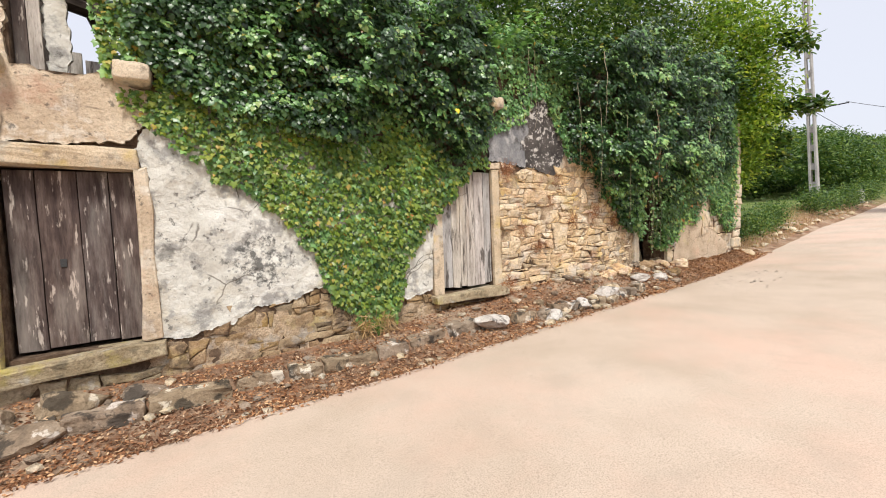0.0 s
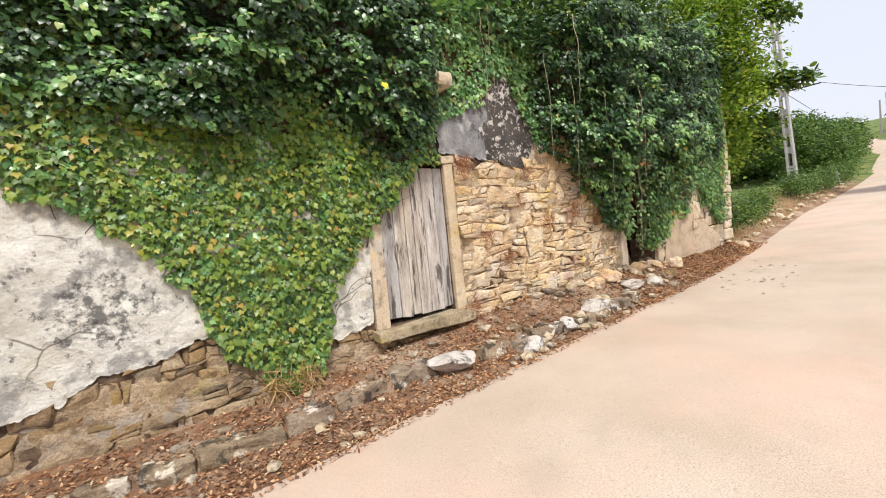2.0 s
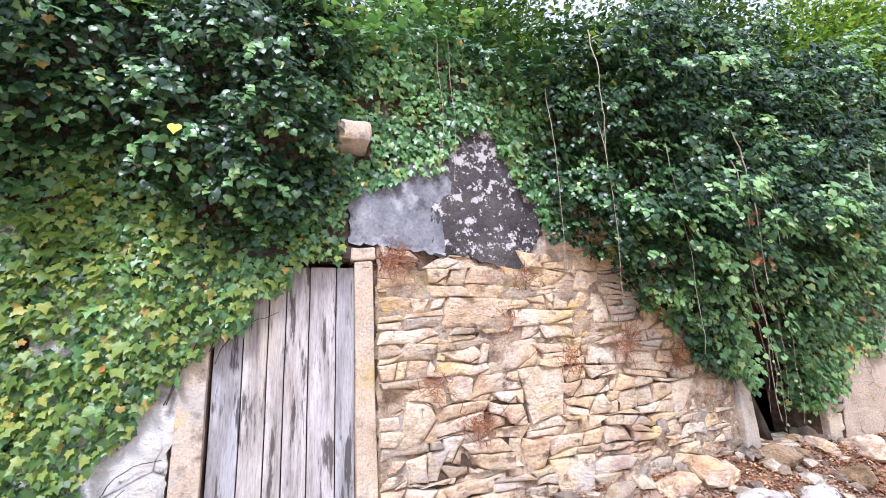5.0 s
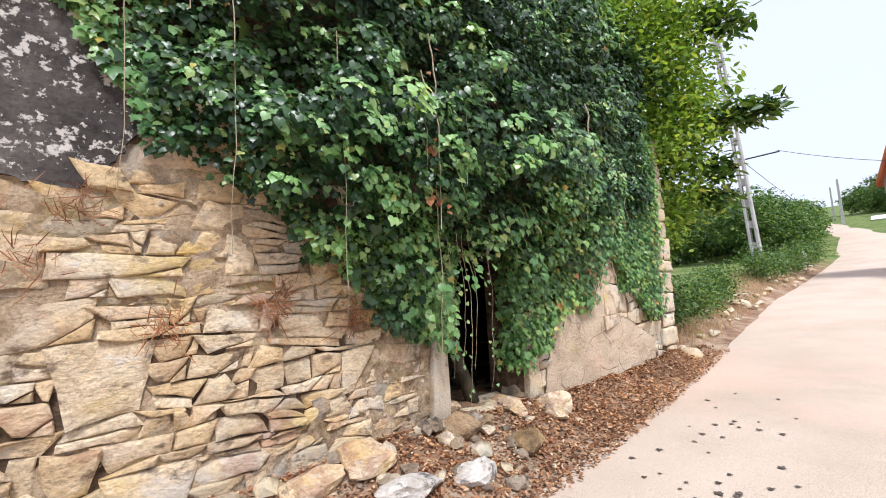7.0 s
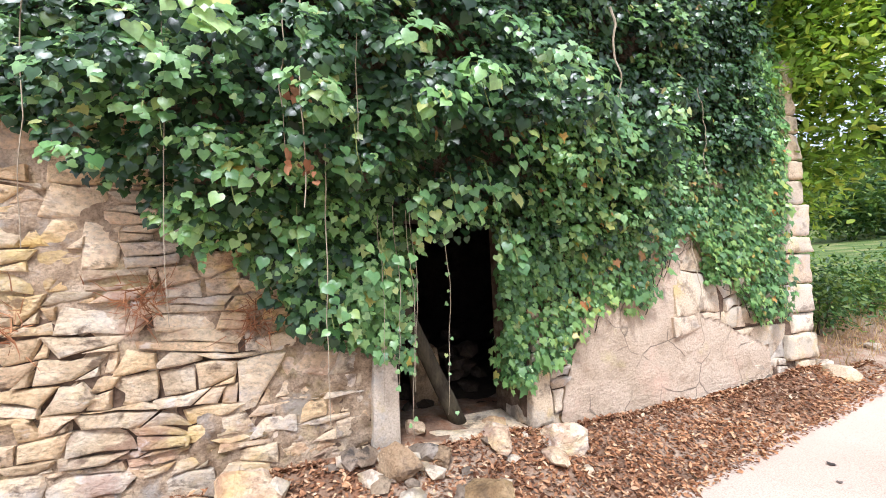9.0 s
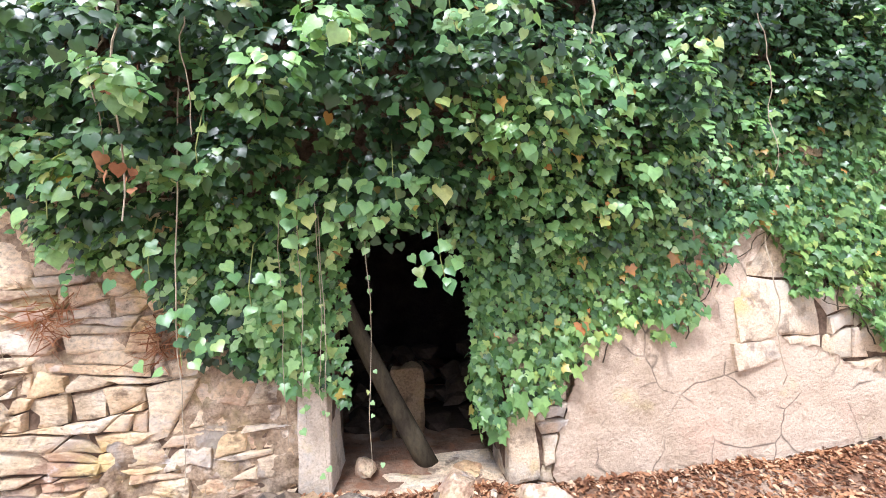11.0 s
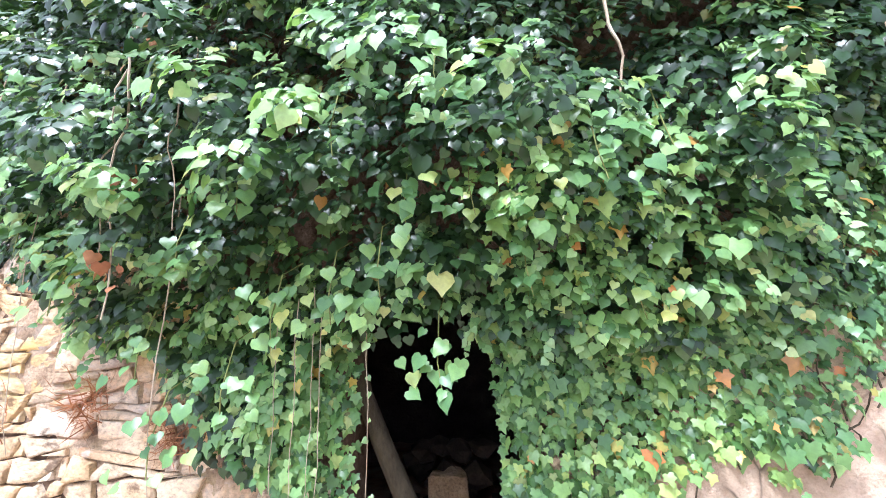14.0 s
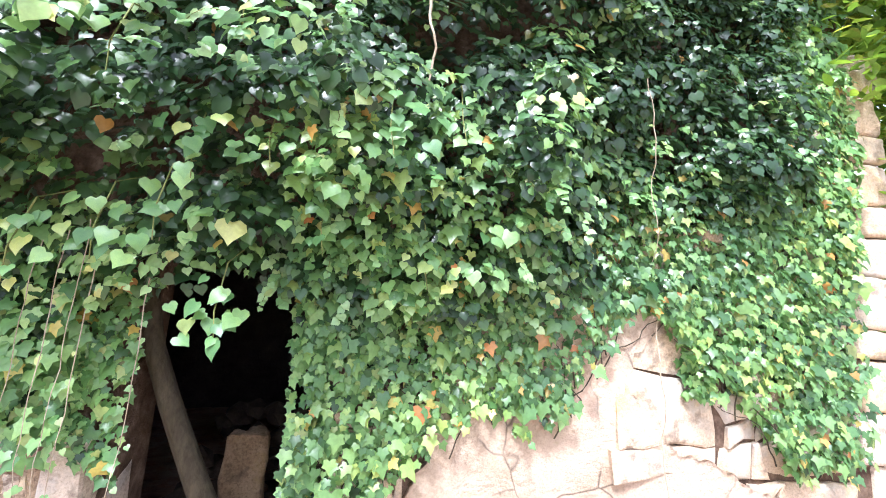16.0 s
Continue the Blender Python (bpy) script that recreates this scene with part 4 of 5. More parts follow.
# ---- ivy ----
LOW_X = [-0.62, -0.56, -0.47, -0.22, 0.29, 0.93, 1.36, 1.52, 1.80, 2.0, 2.43, 2.66, 3.05, 3.44, 3.75, 4.12, 4.18, 4.6, 5.0, 5.2, 5.5, 5.75, 5.95, 6.4, 6.8, 7.5, 7.6, 8.17, 8.38, 8.42, 9.12, 9.16, 9.3, 9.64, 9.9, 10.63, 11.05, 11.35, 11.4, 11.7, 12.1, 12.55, 12.65, 12.8]
LOW_Z = [3.75, 3.16, 2.89, 2.6, 2.18, 1.7, 1.19, 0.68, 0.34, 0.1, 0.18, 0.99, 1.49, 1.94, 2.25, 2.4, 2.8, 3.05, 3.2, 3.6, 3.55, 3.1, 2.75, 2.45, 2.15, 1.62, 1.37, 1.15, 0.95, 2.05, 2.05, 0.95, 0.80, 0.96, 1.28, 1.42, 2.05, 1.84, 1.5, 1.5, 1.1, 1.12, 2.0, 3.1]
IVY_TOP = 5.5


def smooth(a, b, v):
    t = np.clip((v - a) / (b - a), 0, 1)
    return t * t * (3 - 2 * t)


def bulge(x, z):
    wave = z + 0.28 * np.sin(1.7 * x + 0.6) + 0.16 * np.sin(4.3 * x)
    left = 0.05 + 0.60 * smooth(2.4, 3.4, wave) * (0.12 + 0.88 * smooth(0.6, 2.2, x)) * smooth(-0.7, -0.2, x) * (1 - smooth(3.3, 4.3, x))
    right = 0.06 + 0.72 * smooth(1.75, 2.6, z) * smooth(5.9, 7.0, x) * (1 - smooth(9.4, 11.2, x)) + 0.22 * smooth(2.3, 3.3, z) * smooth(9.5, 10.5, x) * (1 - smooth(11.6, 12.6, x))
    right = right + 0.16 * (1 - smooth(0.0, 0.4, abs(x - 7.8))) * smooth(1.1, 1.6, z)
    return np.where(x < 5.3, left, right)


def masses(x, z):
    """How far the plant stands out, from dark hollows to full clumps."""
    f = np.array([fbm(a, 6.0, b * 1.15, 2.0, 2) for a, b in zip(np.atleast_1d(x), np.atleast_1d(z))])
    return np.clip(0.72 + 1.5 * f, 0.12, 1.3)


def clump(x, z, s, k=0.0):
    return np.array([fbm(a, k, b, s, 2) for a, b in zip(x, z)])


def ivy_top(x):
    return np.interp(x, [-1, 2, 4.2, 5.7, 7.3, 9, 11, 12.2, 12.8], [4.75, 4.75, 4.72, 4.65, 4.95, 5.2, 5.35, 5.3, 4.9])


def ivy_zone(n, x0, x1, reach=0.15):
    x, z = spread(x0, x1, n), spread(0.05, IVY_TOP, n)
    low = np.interp(x, LOW_X, LOW_Z) + reach * clump(x, z, 4.5, 2.0)
    top = ivy_top(x) - 0.15 + 0.35 * clump(x, z * 0, 1.1, 4.0)
    keep = (z > low) & (z < top)
    for cx, cz in ((4.21, 3.35), (-0.32, 3.08)):  # the corbels stay clear
        keep &= (abs(x - cx) > 0.17) | (abs(z - cz) > 0.13)
    return x[keep], z[keep]


def carpet(holder, density, x0, x1, size, material):
    """Leaves lying shingle-like over the wall and over the swelling of the plant."""
    x, z = ivy_zone(int(density * (x1 - x0) * IVY_TOP), x0, x1)
    b = bulge(x, z)
    c = clump(x, z, 2.3) + 0.5 * clump(x, z, 5.5, 3.0)
    # hollows between the clumps, as in a real hanging plant
    y = WY - 0.02 - b * np.clip(0.10 + 0.55 * masses(x, z) + 0.2 * c, 0.0, 0.85) + spread(-0.02, 0.05, len(x)) * (1 + 3 * b)
    thin = rng.random(len(x)) < np.clip(1.15 + 1.1 * c, 0.35, 1) * np.where(b > 0.2, 0.6, 1.0)
    x, y, z, n = x[thin], y[thin], z[thin], int(thin.sum())
    nrm = np.stack([rng.normal(0, 0.4, n), -np.ones(n), rng.normal(0.25, 0.35, n)], 1)
    tip = np.stack([rng.normal(0, 0.45, n), spread(-0.3, 0.1, n), -np.ones(n)], 1)
    # leaves inside the swelling take the shade-dark copy
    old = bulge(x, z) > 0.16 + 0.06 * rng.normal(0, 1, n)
    for pick, mat_ in ((old, M_IVY_SHADE), (~old, material)):
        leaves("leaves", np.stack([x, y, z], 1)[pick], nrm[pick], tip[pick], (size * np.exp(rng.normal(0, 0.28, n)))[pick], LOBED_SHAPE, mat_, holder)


def sprays(holder, count, x0, x1, size, material, stem_material, low=0.0, droop=1.0, least=0.14, each=11):
    """Leafy shoots in tufts that stand out of the mass and hang over, with dark hollows between."""
    x, z = ivy_zone(9000, x0, x1, 0.02)
    keep = (bulge(x, z) > least) & (z > low)
    spots = []
    for a, b in zip(x[keep], z[keep]):
        if all((a - p) ** 2 + ((b - q) * 1.25) ** 2 > 0.27 ** 2 for p, q in spots):
            spots.append((a, b))
        if len(spots) * each >= count:
            break
    P, N, T, S, sv, sf = [], [], [], [], [], []
    for gx, gz in spots:
        swell = rng.uniform(0.65, 1.15)
        for i in range(each):
            sx, sz = gx + rng.normal(0, 0.10), gz + rng.normal(0, 0.075)
            y = WY - 0.03 - float(bulge(sx, sz)) * float(masses(sx, sz)[0]) * swell * rng.uniform(0.75, 1.0)
            p = Vector((sx, y, sz))
            d = Vector((rng.normal(0, 0.55), -1, rng.uniform(-0.1, 0.8))).normalized()
            pts = [p.copy()]
            k = int(rng.integers(5, 11))
            for j in range(k):
                p = p + d * 0.03
                d = (d + Vector((rng.normal(0, 0.12), rng.normal(0, 0.05), -0.24 * droop))).normalized()
                pts.append(p.copy())
                side = 1 if j % 2 else -1
                out = Vector((side * rng.uniform(0.3, 1.0), -0.35, rng.uniform(-0.8, 0.0))).normalized()
                P.append(p), N.append((rng.normal(0, 0.35), -0.75, rng.uniform(0.0, 0.9))), T.append((out + d * 0.5)[:])
                S.append(size * rng.uniform(0.6, 1.25) * (1 - 0.3 * j / k))
            if i % 5 == 0:
                vs, fs = tube(pts, 0.003, 0.0015, 3)
                off = len(sv)
                sv += vs
                sf += [tuple(q + off for q in f) for f in fs]
    leaves("foliage", P, N, T, S, IVY_SHAPE, material, holder)
    tagged(put("shoot_tangle", sv, sf, stem_material, holder), kind="stuff")


def tufts(holder, x0, x1, material, size, apart, out=(0.8, 1.1), wide=(0.09, 0.19), least=0.12, low=0.0, share=1.0, thick=34, full=0.0, high=9.0):
    """Rounded tufts of leaves standing out of the mass like shelves, each lit on top and hollow beneath."""
    x, z = ivy_zone(12000, x0, x1, 0.02)
    keep = (bulge(x, z) > least) & (z > low)
    spots = []
    for a, b in zip(x[keep], z[keep]):
        if all((a - p) ** 2 + ((b - q) * 1.2) ** 2 > apart ** 2 for p, q in spots):
            spots.append((a, b))
    P, N, T, S = [], [], [], []
    for a, b in spots:
        mass = float(masses(a, b)[0])
        if rng.random() > share or mass < full or (b > high and rng.random() > 0.3):
            continue
        rad = rng.uniform(*wide)
        m = max(6, int(thick * (rad / 0.15) ** 2 * (0.06 / size) ** 1.5))
        c = np.array((a, WY - 0.05 - float(bulge(a, b)) * mass * rng.uniform(*out), b))
        d = rng.normal(0, 1, (m, 3))
        d[:, 1] = -abs(d[:, 1]) * 0.9
        d[:, 2] = d[:, 2] * 0.8 + 0.30
        d = unit(d)
        lean = rng.normal(0, 0.25)
        P.append(c + d * rad * rng.uniform(0.6, 1.1, (m, 1)) * np.array((1.25, 0.95, 0.75)) + d[:, :1] * np.array((0, 0, lean * rad)))
        N.append(d * 0.5 + np.array((0, -0.62, 0.42)) + rng.normal(0, 0.24, (m, 3)))
        T.append(d * np.array((0.8, 0.6, 0.2)) + np.array((0, -0.15, -0.8)) + rng.normal(0, 0.3, (m, 3)))
        S.append(size * np.exp(rng.normal(0, 0.24, m)))
    leaves("foliage", np.concatenate(P), np.concatenate(N), np.concatenate(T), np.concatenate(S), IVY_SHAPE, material, holder)


ivy_a = thing("ivy", "dense dark green ivy hanging in a wedge over white plaster", "ivy", "ivy on the wall")
carpet(ivy_a, 1500, -0.62, 5.3, 0.055, M_IVY)
# shade-dark copy fills the mass behind, brighter copies cover the full clumps
tufts(ivy_a, -0.5, 5.2, M_IVY_SHADE, 0.046, 0.16, (0.6, 0.95))
tufts(ivy_a, -0.5, 5.2, M_IVY_SHADE, 0.046, 0.22, (0.95, 1.1), (0.08, 0.14), full=0.5)
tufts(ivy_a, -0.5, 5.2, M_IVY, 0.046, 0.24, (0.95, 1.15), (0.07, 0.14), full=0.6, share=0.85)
tufts(ivy_a, 0.6, 2.4, M_IVY, 0.050, 0.20, (0.9, 1.1), (0.07, 0.13), least=0.10, full=0.3)
sprays(ivy_a, 260, -0.4, 5.2, 0.060, M_IVY, M_GREEN_STEM, each=5)
# the lower wedge is sunnier and yellower
_x, _z = ivy_zone(16000, -0.6, 4.2)
_k = _z + 0.28 * np.sin(1.7 * _x + 0.6) + 0.16 * np.sin(4.3 * _x) < 2.6 + 1.2 * (1 - smooth(0.8, 2.2, _x)) + 0.5 * clump(_x, _z, 1.3) + rng.normal(0, 0.12, len(_x))
_x, _z = _x[_k], _z[_k]
_n = len(_x)
leaves("leaves", np.stack([_x, WY - 0.05 - spread(0, 0.06, _n), _z], 1), np.stack([rng.normal(0, 0.35, _n), -np.ones(_n), rng.normal(0.5, 0.3, _n)], 1),
       np.stack([rng.normal(0, 0.5, _n), spread(-0.4, 0, _n), -np.ones(_n)], 1), 0.052 * np.exp(rng.normal(0, 0.25, _n)), LOBED_SHAPE, M_IVY_YELLOW, ivy_a, "yellowish young leaves")

ivy_b = thing("ivy", "thick bushy ivy bulging out over the broken doorway", "ivy", "ivy on the wall")
carpet(ivy_b, 1700, 5.3, 12.8, 0.052, M_IVY)
# here too the dark copy paints the hollows and the upper mass
tufts(ivy_b, 5.6, 12.5, M_IVY_SHADE, 0.048, 0.17, (0.5, 0.9))
tufts(ivy_b, 5.9, 12.5, M_IVY_SHADE, 0.046, 0.21, (0.9, 1.1), (0.08, 0.14), low=2.6, full=0.45)
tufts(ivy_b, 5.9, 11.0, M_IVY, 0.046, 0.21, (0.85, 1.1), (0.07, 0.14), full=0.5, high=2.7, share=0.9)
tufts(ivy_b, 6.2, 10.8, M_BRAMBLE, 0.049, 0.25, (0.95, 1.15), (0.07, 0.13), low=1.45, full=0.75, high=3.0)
sprays(ivy_b, 420, 6.0, 12.0, 0.054, M_IVY, M_GREEN_STEM, droop=1.1, each=5)
sprays(ivy_b, 300, 6.2, 10.8, 0.058, M_BRAMBLE, M_GREEN_STEM, low=1.5, droop=1.0, each=5)


_x, _z = ivy_zone(12000, 9.15, 12.6)
_k = (_z < 2.9 + 0.4 * clump(_x, _z, 1.5)) & (rng.random(len(_x)) < 0.8)
_x, _z = _x[_k], _z[_k]
_n = len(_x)
leaves("leaves", np.stack([_x, WY - 0.07 - bulge(_x, _z) * 0.8 - spread(0, 0.05, _n), _z], 1), np.stack([rng.normal(0, 0.4, _n), -np.ones(_n), rng.normal(0.4, 0.3, _n)], 1),
       np.stack([rng.normal(0, 0.5, _n), spread(-0.4, 0, _n), -np.ones(_n)], 1), 0.050 * np.exp(rng.normal(0, 0.28, _n)), LOBED_SHAPE, M_IVY_BRIGHT, ivy_b, "bright young leaves")
_n = 420
_y, _z = spread(5.15, 5.50, _n), spread(0.75, 2.2, _n)
leaves("leaves", np.stack([9.33 - spread(0.0, 0.10, _n) * (1 + 0.8 * (_z < 1.2)), _y, _z], 1), np.stack([-np.ones(_n), rng.normal(-0.5, 0.4, _n), rng.normal(0.3, 0.3, _n)], 1),
       np.stack([rng.normal(-0.2, 0.3, _n), rng.normal(0, 0.4, _n), -np.ones(_n)], 1), spread(0.045, 0.08, _n), LOBED_SHAPE, M_IVY, ivy_b)
_n = 700
_x, _z = spread(7.5, 8.22, _n), spread(0.95, 2.3, _n)
_k = _z > np.interp(_x, [7.5, 7.9, 8.2, 8.38], [1.6, 1.3, 1.05, 1.0])
_x, _z = _x[_k], _z[_k]
_n = len(_x)
leaves("leaves", np.stack([_x, spread(4.95, 5.2, _n), _z], 1), np.stack([rng.normal(0, 0.4, _n), -np.ones(_n), rng.normal(0.3, 0.3, _n)], 1),
       np.stack([rng.normal(0, 0.4, _n), spread(-0.3, 0.1, _n), -np.ones(_n)], 1), spread(0.05, 0.09, _n), LOBED_SHAPE, M_IVY, ivy_b)
leaf_meshes = []
for _k, _bend in enumerate((0.0, 0.5, -0.4, 1.0)):
    _pts = IVY_SHAPE[0].copy()
    _pts[:, 2] += _bend * 0.3 * (_pts[:, 0] ** 2) - 0.12 * _pts[:, 1] ** 2 * _bend
    leaf_meshes.append(mesh_of("leaf", _pts, IVY_SHAPE[1], M_IVY_SPRIG, True))


def sprig(holder, x, y, z, count, size, seed):
    """A hanging cluster of large leaves, each leaf an object of its own on a shared mesh."""
    r = random.Random(seed)
    top = Vector((x, y + 0.25, z + 0.28))
    stem = [top, top.lerp(Vector((x, y, z)), 0.5) + Vector((0, -0.05, 0.06)), Vector((x, y, z)), Vector((x + 0.02, y - 0.02, z - 0.12))]
    vs, fs = tube(stem, 0.004, 0.002, 4)
    put("stem", vs, fs, M_GREEN_STEM, holder)
    for k in range(count):
        ob = new("leaf", r.choice(leaf_meshes))
        ob.parent = holder
        s = size * r.uniform(0.7, 1.15)
        n = Vector((r.gauss(0, 0.35), -1, r.uniform(0.2, 0.9))).normalized()
        t = Vector((r.gauss(0, 0.6), -0.2, -1))
        t = (t - n * t.dot(n)).normalized()
        m = Matrix((t.cross(n), t, n)).transposed().to_4x4()
        ob.matrix_basis = Matrix.Translation((x + r.gauss(0, 0.075), y + r.gauss(0, 0.04), z + r.uniform(-0.12, 0.14))) @ m @ Matrix.Scale(s, 4)


for _i, (_sx, _sy, _sz, _c) in enumerate(((8.93, 4.62, 1.84, 15), (8.50, 4.55, 2.12, 12), (8.28, 4.5, 2.02, 10), (8.05, 4.55, 1.75, 9), (7.75, 4.55, 1.55, 9), (8.72, 4.5, 2.2, 9), (9.1, 4.45, 2.5, 12), (9.55, 4.32, 2.55, 12), (8.60, 4.30, 2.72, 12), (8.85, 4.42, 2.42, 10),
                                           (7.9, 4.42, 2.35, 11), (7.55, 4.4, 2.6, 10), (7.3, 4.45, 2.2, 10), (7.0, 4.5, 2.5, 10), (9.85, 4.5, 2.7, 10), (9.3, 4.6, 2.2, 9), (10.0, 4.75, 2.35, 9), (8.2, 4.35, 2.55, 10), (7.6, 4.6, 1.9, 9), (6.7, 4.6, 2.7, 10), (9.0, 4.3, 2.9, 10), (9.75, 4.75, 2.1, 8), (8.0, 4.3, 3.0, 10), (7.2, 4.35, 3.0, 10))):
    sprig(ivy_b, _sx, _sy, _sz, _c + 3, 0.064, _i)


def crest(holder, x0, x1, n, material):
    """The overgrown top of the wall."""
    x = spread(x0, x1, n)
    y = spread(4.7, 7.0, n)
    h = ivy_top(x) - 0.2 + 0.35 * clump(x, y, 1.3) - 0.5 * np.clip(5.0 - y, 0, 1)
    z = h + spread(-0.25, 0.12, n)
    leaves("leaves", np.stack([x, y, z], 1), np.stack([rng.normal(0, 0.5, n), rng.normal(-0.4, 0.4, n), np.ones(n)], 1),
           np.stack([rng.normal(0, 1, n), rng.normal(-0.6, 0.6, n), rng.normal(-0.3, 0.4, n)], 1), spread(0.05, 0.10, n), IVY_SHAPE, material, holder)


crest(ivy_a, -0.3, 5.3, 6000, M_IVY)
crest(ivy_b, 5.3, 12.9, 9000, M_IVY_SHADE)
crest(ivy_b, 6.5, 12.9, 2500, M_IVY_YELLOW)


def hanging(x, y, z0, z1, r, material, name="hanging_vine", label="bare trailing vine hanging from the ivy"):
    pts, p = [], Vector((x, y, z0))
    k = 14
    for i in range(k + 1):
        f = i / k
        pts.append((x + 0.03 * fbm(x, f * 2, z0, 1.2), y + 0.04 * fbm(x, f * 2, 9, 2) - 0.05 * math.sin(f * 3), z0 + (z1 - z0) * f))
    vs, fs = tube(pts, r, r * 0.5, 5)
    return tagged(put(name, vs, fs, material), label, "vine", "hanging vines")


for hx, hy, ha, hb, hr in ((4.95, 5.02, 4.4, 3.2, 0.005), (5.05, 5.0, 4.4, 3.0, 0.004), (6.15, 4.45, 4.3, 3.1, 0.007), (5.9, 4.8, 3.9, 2.2, 0.005), (6.4, 4.75, 3.6, 1.9, 0.005), (7.0, 4.6, 3.4, 1.5, 0.004),
                           (7.75, 4.6, 2.9, 0.9, 0.005), (8.3, 4.85, 2.2, 0.95, 0.003), (8.1, 4.9, 2.1, 0.9, 0.003), (9.68, 4.45, 3.5, 2.8, 0.012), (7.55, 4.42, 3.2, 2.3, 0.006), (7.9, 4.4, 3.3, 2.4, 0.005),
                           (11.2, 5.14, 1.9, 0.9, 0.006), (10.9, 4.75, 3.2, 2.2, 0.004)):
    hanging(hx, hy, ha, hb, hr * 0.75, M_VINE)


for _i, (hx, hb) in enumerate(((8.30, 0.62), (8.55, 0.75), (8.2, 0.95))):
    vine = hanging(hx, 4.93 - 0.02 * _i, 2.15, hb, 0.0026, M_VINE, label="thin bare vine dangling before the doorway")
    _n = 9
    _z = spread(hb, 2.0, _n)
    leaves("leaves", np.stack([hx + rng.normal(0, 0.02, _n), np.full(_n, 4.91 - 0.02 * _i), _z], 1), np.stack([rng.normal(0, 0.4, _n), -np.ones(_n), spread(0, 0.6, _n)], 1),
           np.stack([rng.normal(0, 0.8, _n), np.zeros(_n), -np.ones(_n)], 1), spread(0.02, 0.04, _n), IVY_SHAPE, M_BRAMBLE, vine)
# a strand of withered leaves, and one yellow leaf
strand = hanging(7.62, 4.40, 3.5, 2.05, 0.006, M_VINE, "withered_strand", "hanging vine with withered orange-brown leaves")
_n = 22
leaves("leaves", np.stack([7.62 + rng.normal(0, 0.05, _n), 4.38 + rng.normal(0, 0.03, _n), np.concatenate([rng.normal(2.65, 0.06, 9), rng.normal(2.25, 0.05, 8), spread(2.1, 3.4, 5)])], 1),
       np.stack([rng.normal(0, 0.9, _n), -np.ones(_n), rng.normal(0, 0.8, _n)], 1), np.stack([rng.normal(0, 0.5, _n), rng.normal(0, 0.3, _n), -np.ones(_n)], 1), spread(0.03, 0.06, _n), IVY_SHAPE, M_WEED, strand)
_v = (IVY_SHAPE[0] * 0.07) @ np.array([(1, 0, 0), (0, -0.25, -0.95), (0, -0.95, 0.25)]) + np.array((3.14, 4.50, 3.0))
put("yellow_leaf", _v, IVY_SHAPE[1], M_YELLOW, ivy_a, "single bright yellow leaf")
# brown runners creeping over the wall
_r = random.Random(61)
for _i in range(46):
    _x = _r.uniform(0.2, 3.6) if _i % 2 else _r.uniform(9.4, 12.4)
    _z = float(np.interp(_x, LOW_X, LOW_Z)) - _r.uniform(0.0, 0.18)
    pts, ang = [], _r.uniform(0.8, 2.3)
    for k in range(12):
        pts.append((_x, WY - 0.045 - 0.006 * (k % 2), _z))
        ang += _r.gauss(0, 0.25)
        _x, _z = _x + 0.05 * math.cos(ang), _z + 0.05 * abs(math.sin(ang))
    vs, fs = tube(pts, 0.0045, 0.003, 4)
    put("runner", vs, fs, M_BARK, ivy_a if _i % 2 else ivy_b)


def tuft(name, x, y, z, n, length, material, label, category):
    P = np.stack([rng.normal(x, 0.07, n), np.minimum(rng.normal(y, 0.02, n), WY - 0.01), rng.normal(z, 0.07, n)], 1)
    return tagged(leaves(name, P, np.stack([rng.normal(0, 1, n), -np.ones(n), rng.normal(0, 0.5, n)], 1), np.stack([rng.normal(0, 1, n), -spread(0, 1, n), rng.normal(0.1, 0.8, n)], 1),
                         spread(length * 0.5, length, n), BLADE_SHAPE, material), label, category)


for tx, tz, tn in ((4.55, 2.36, 160), (5.7, 2.2, 70), (5.2, 1.05, 110), (6.75, 1.62, 110), (4.85, 1.35, 60), (6.1, 1.5, 60), (7.35, 1.45, 90), (5.5, 1.9, 40)):
    tuft("dry_weed", tx, WY - 0.04, tz, tn, 0.15, M_WEED, "brown dried weed rooted in the wall", "weed")


# ---- dead leaves, stones and clutter on the verge ----
def litter(n, x0, x1, ymin, ymax, size, material, label):
    x = spread(x0, x1, n)
    e = np.interp(x, EDGE_X, EDGE_Y)
    y = e - 0.12 + (ymax - ymin) * rng.beta(1.3, 1.5, n) * 1.25
    y = np.minimum(y, WY - 0.06)
    z = np.array([max(ground_z(a, b), road_z(a) - 0.005 if b < edge_y(a) else -9) for a, b in zip(x, y)]) + spread(0.004, 0.03, n)
    return tagged(leaves("leaf_litter", np.stack([x, y, z], 1), np.stack([rng.normal(0, 0.5, n), rng.normal(0, 0.5, n), np.ones(n)], 1),
                         np.stack([rng.normal(0, 1, n), rng.normal(0, 1, n), rng.normal(0, 0.3, n)], 1), spread(size * 0.5, size, n), OVAL_SHAPE, material), label, "dead leaves")


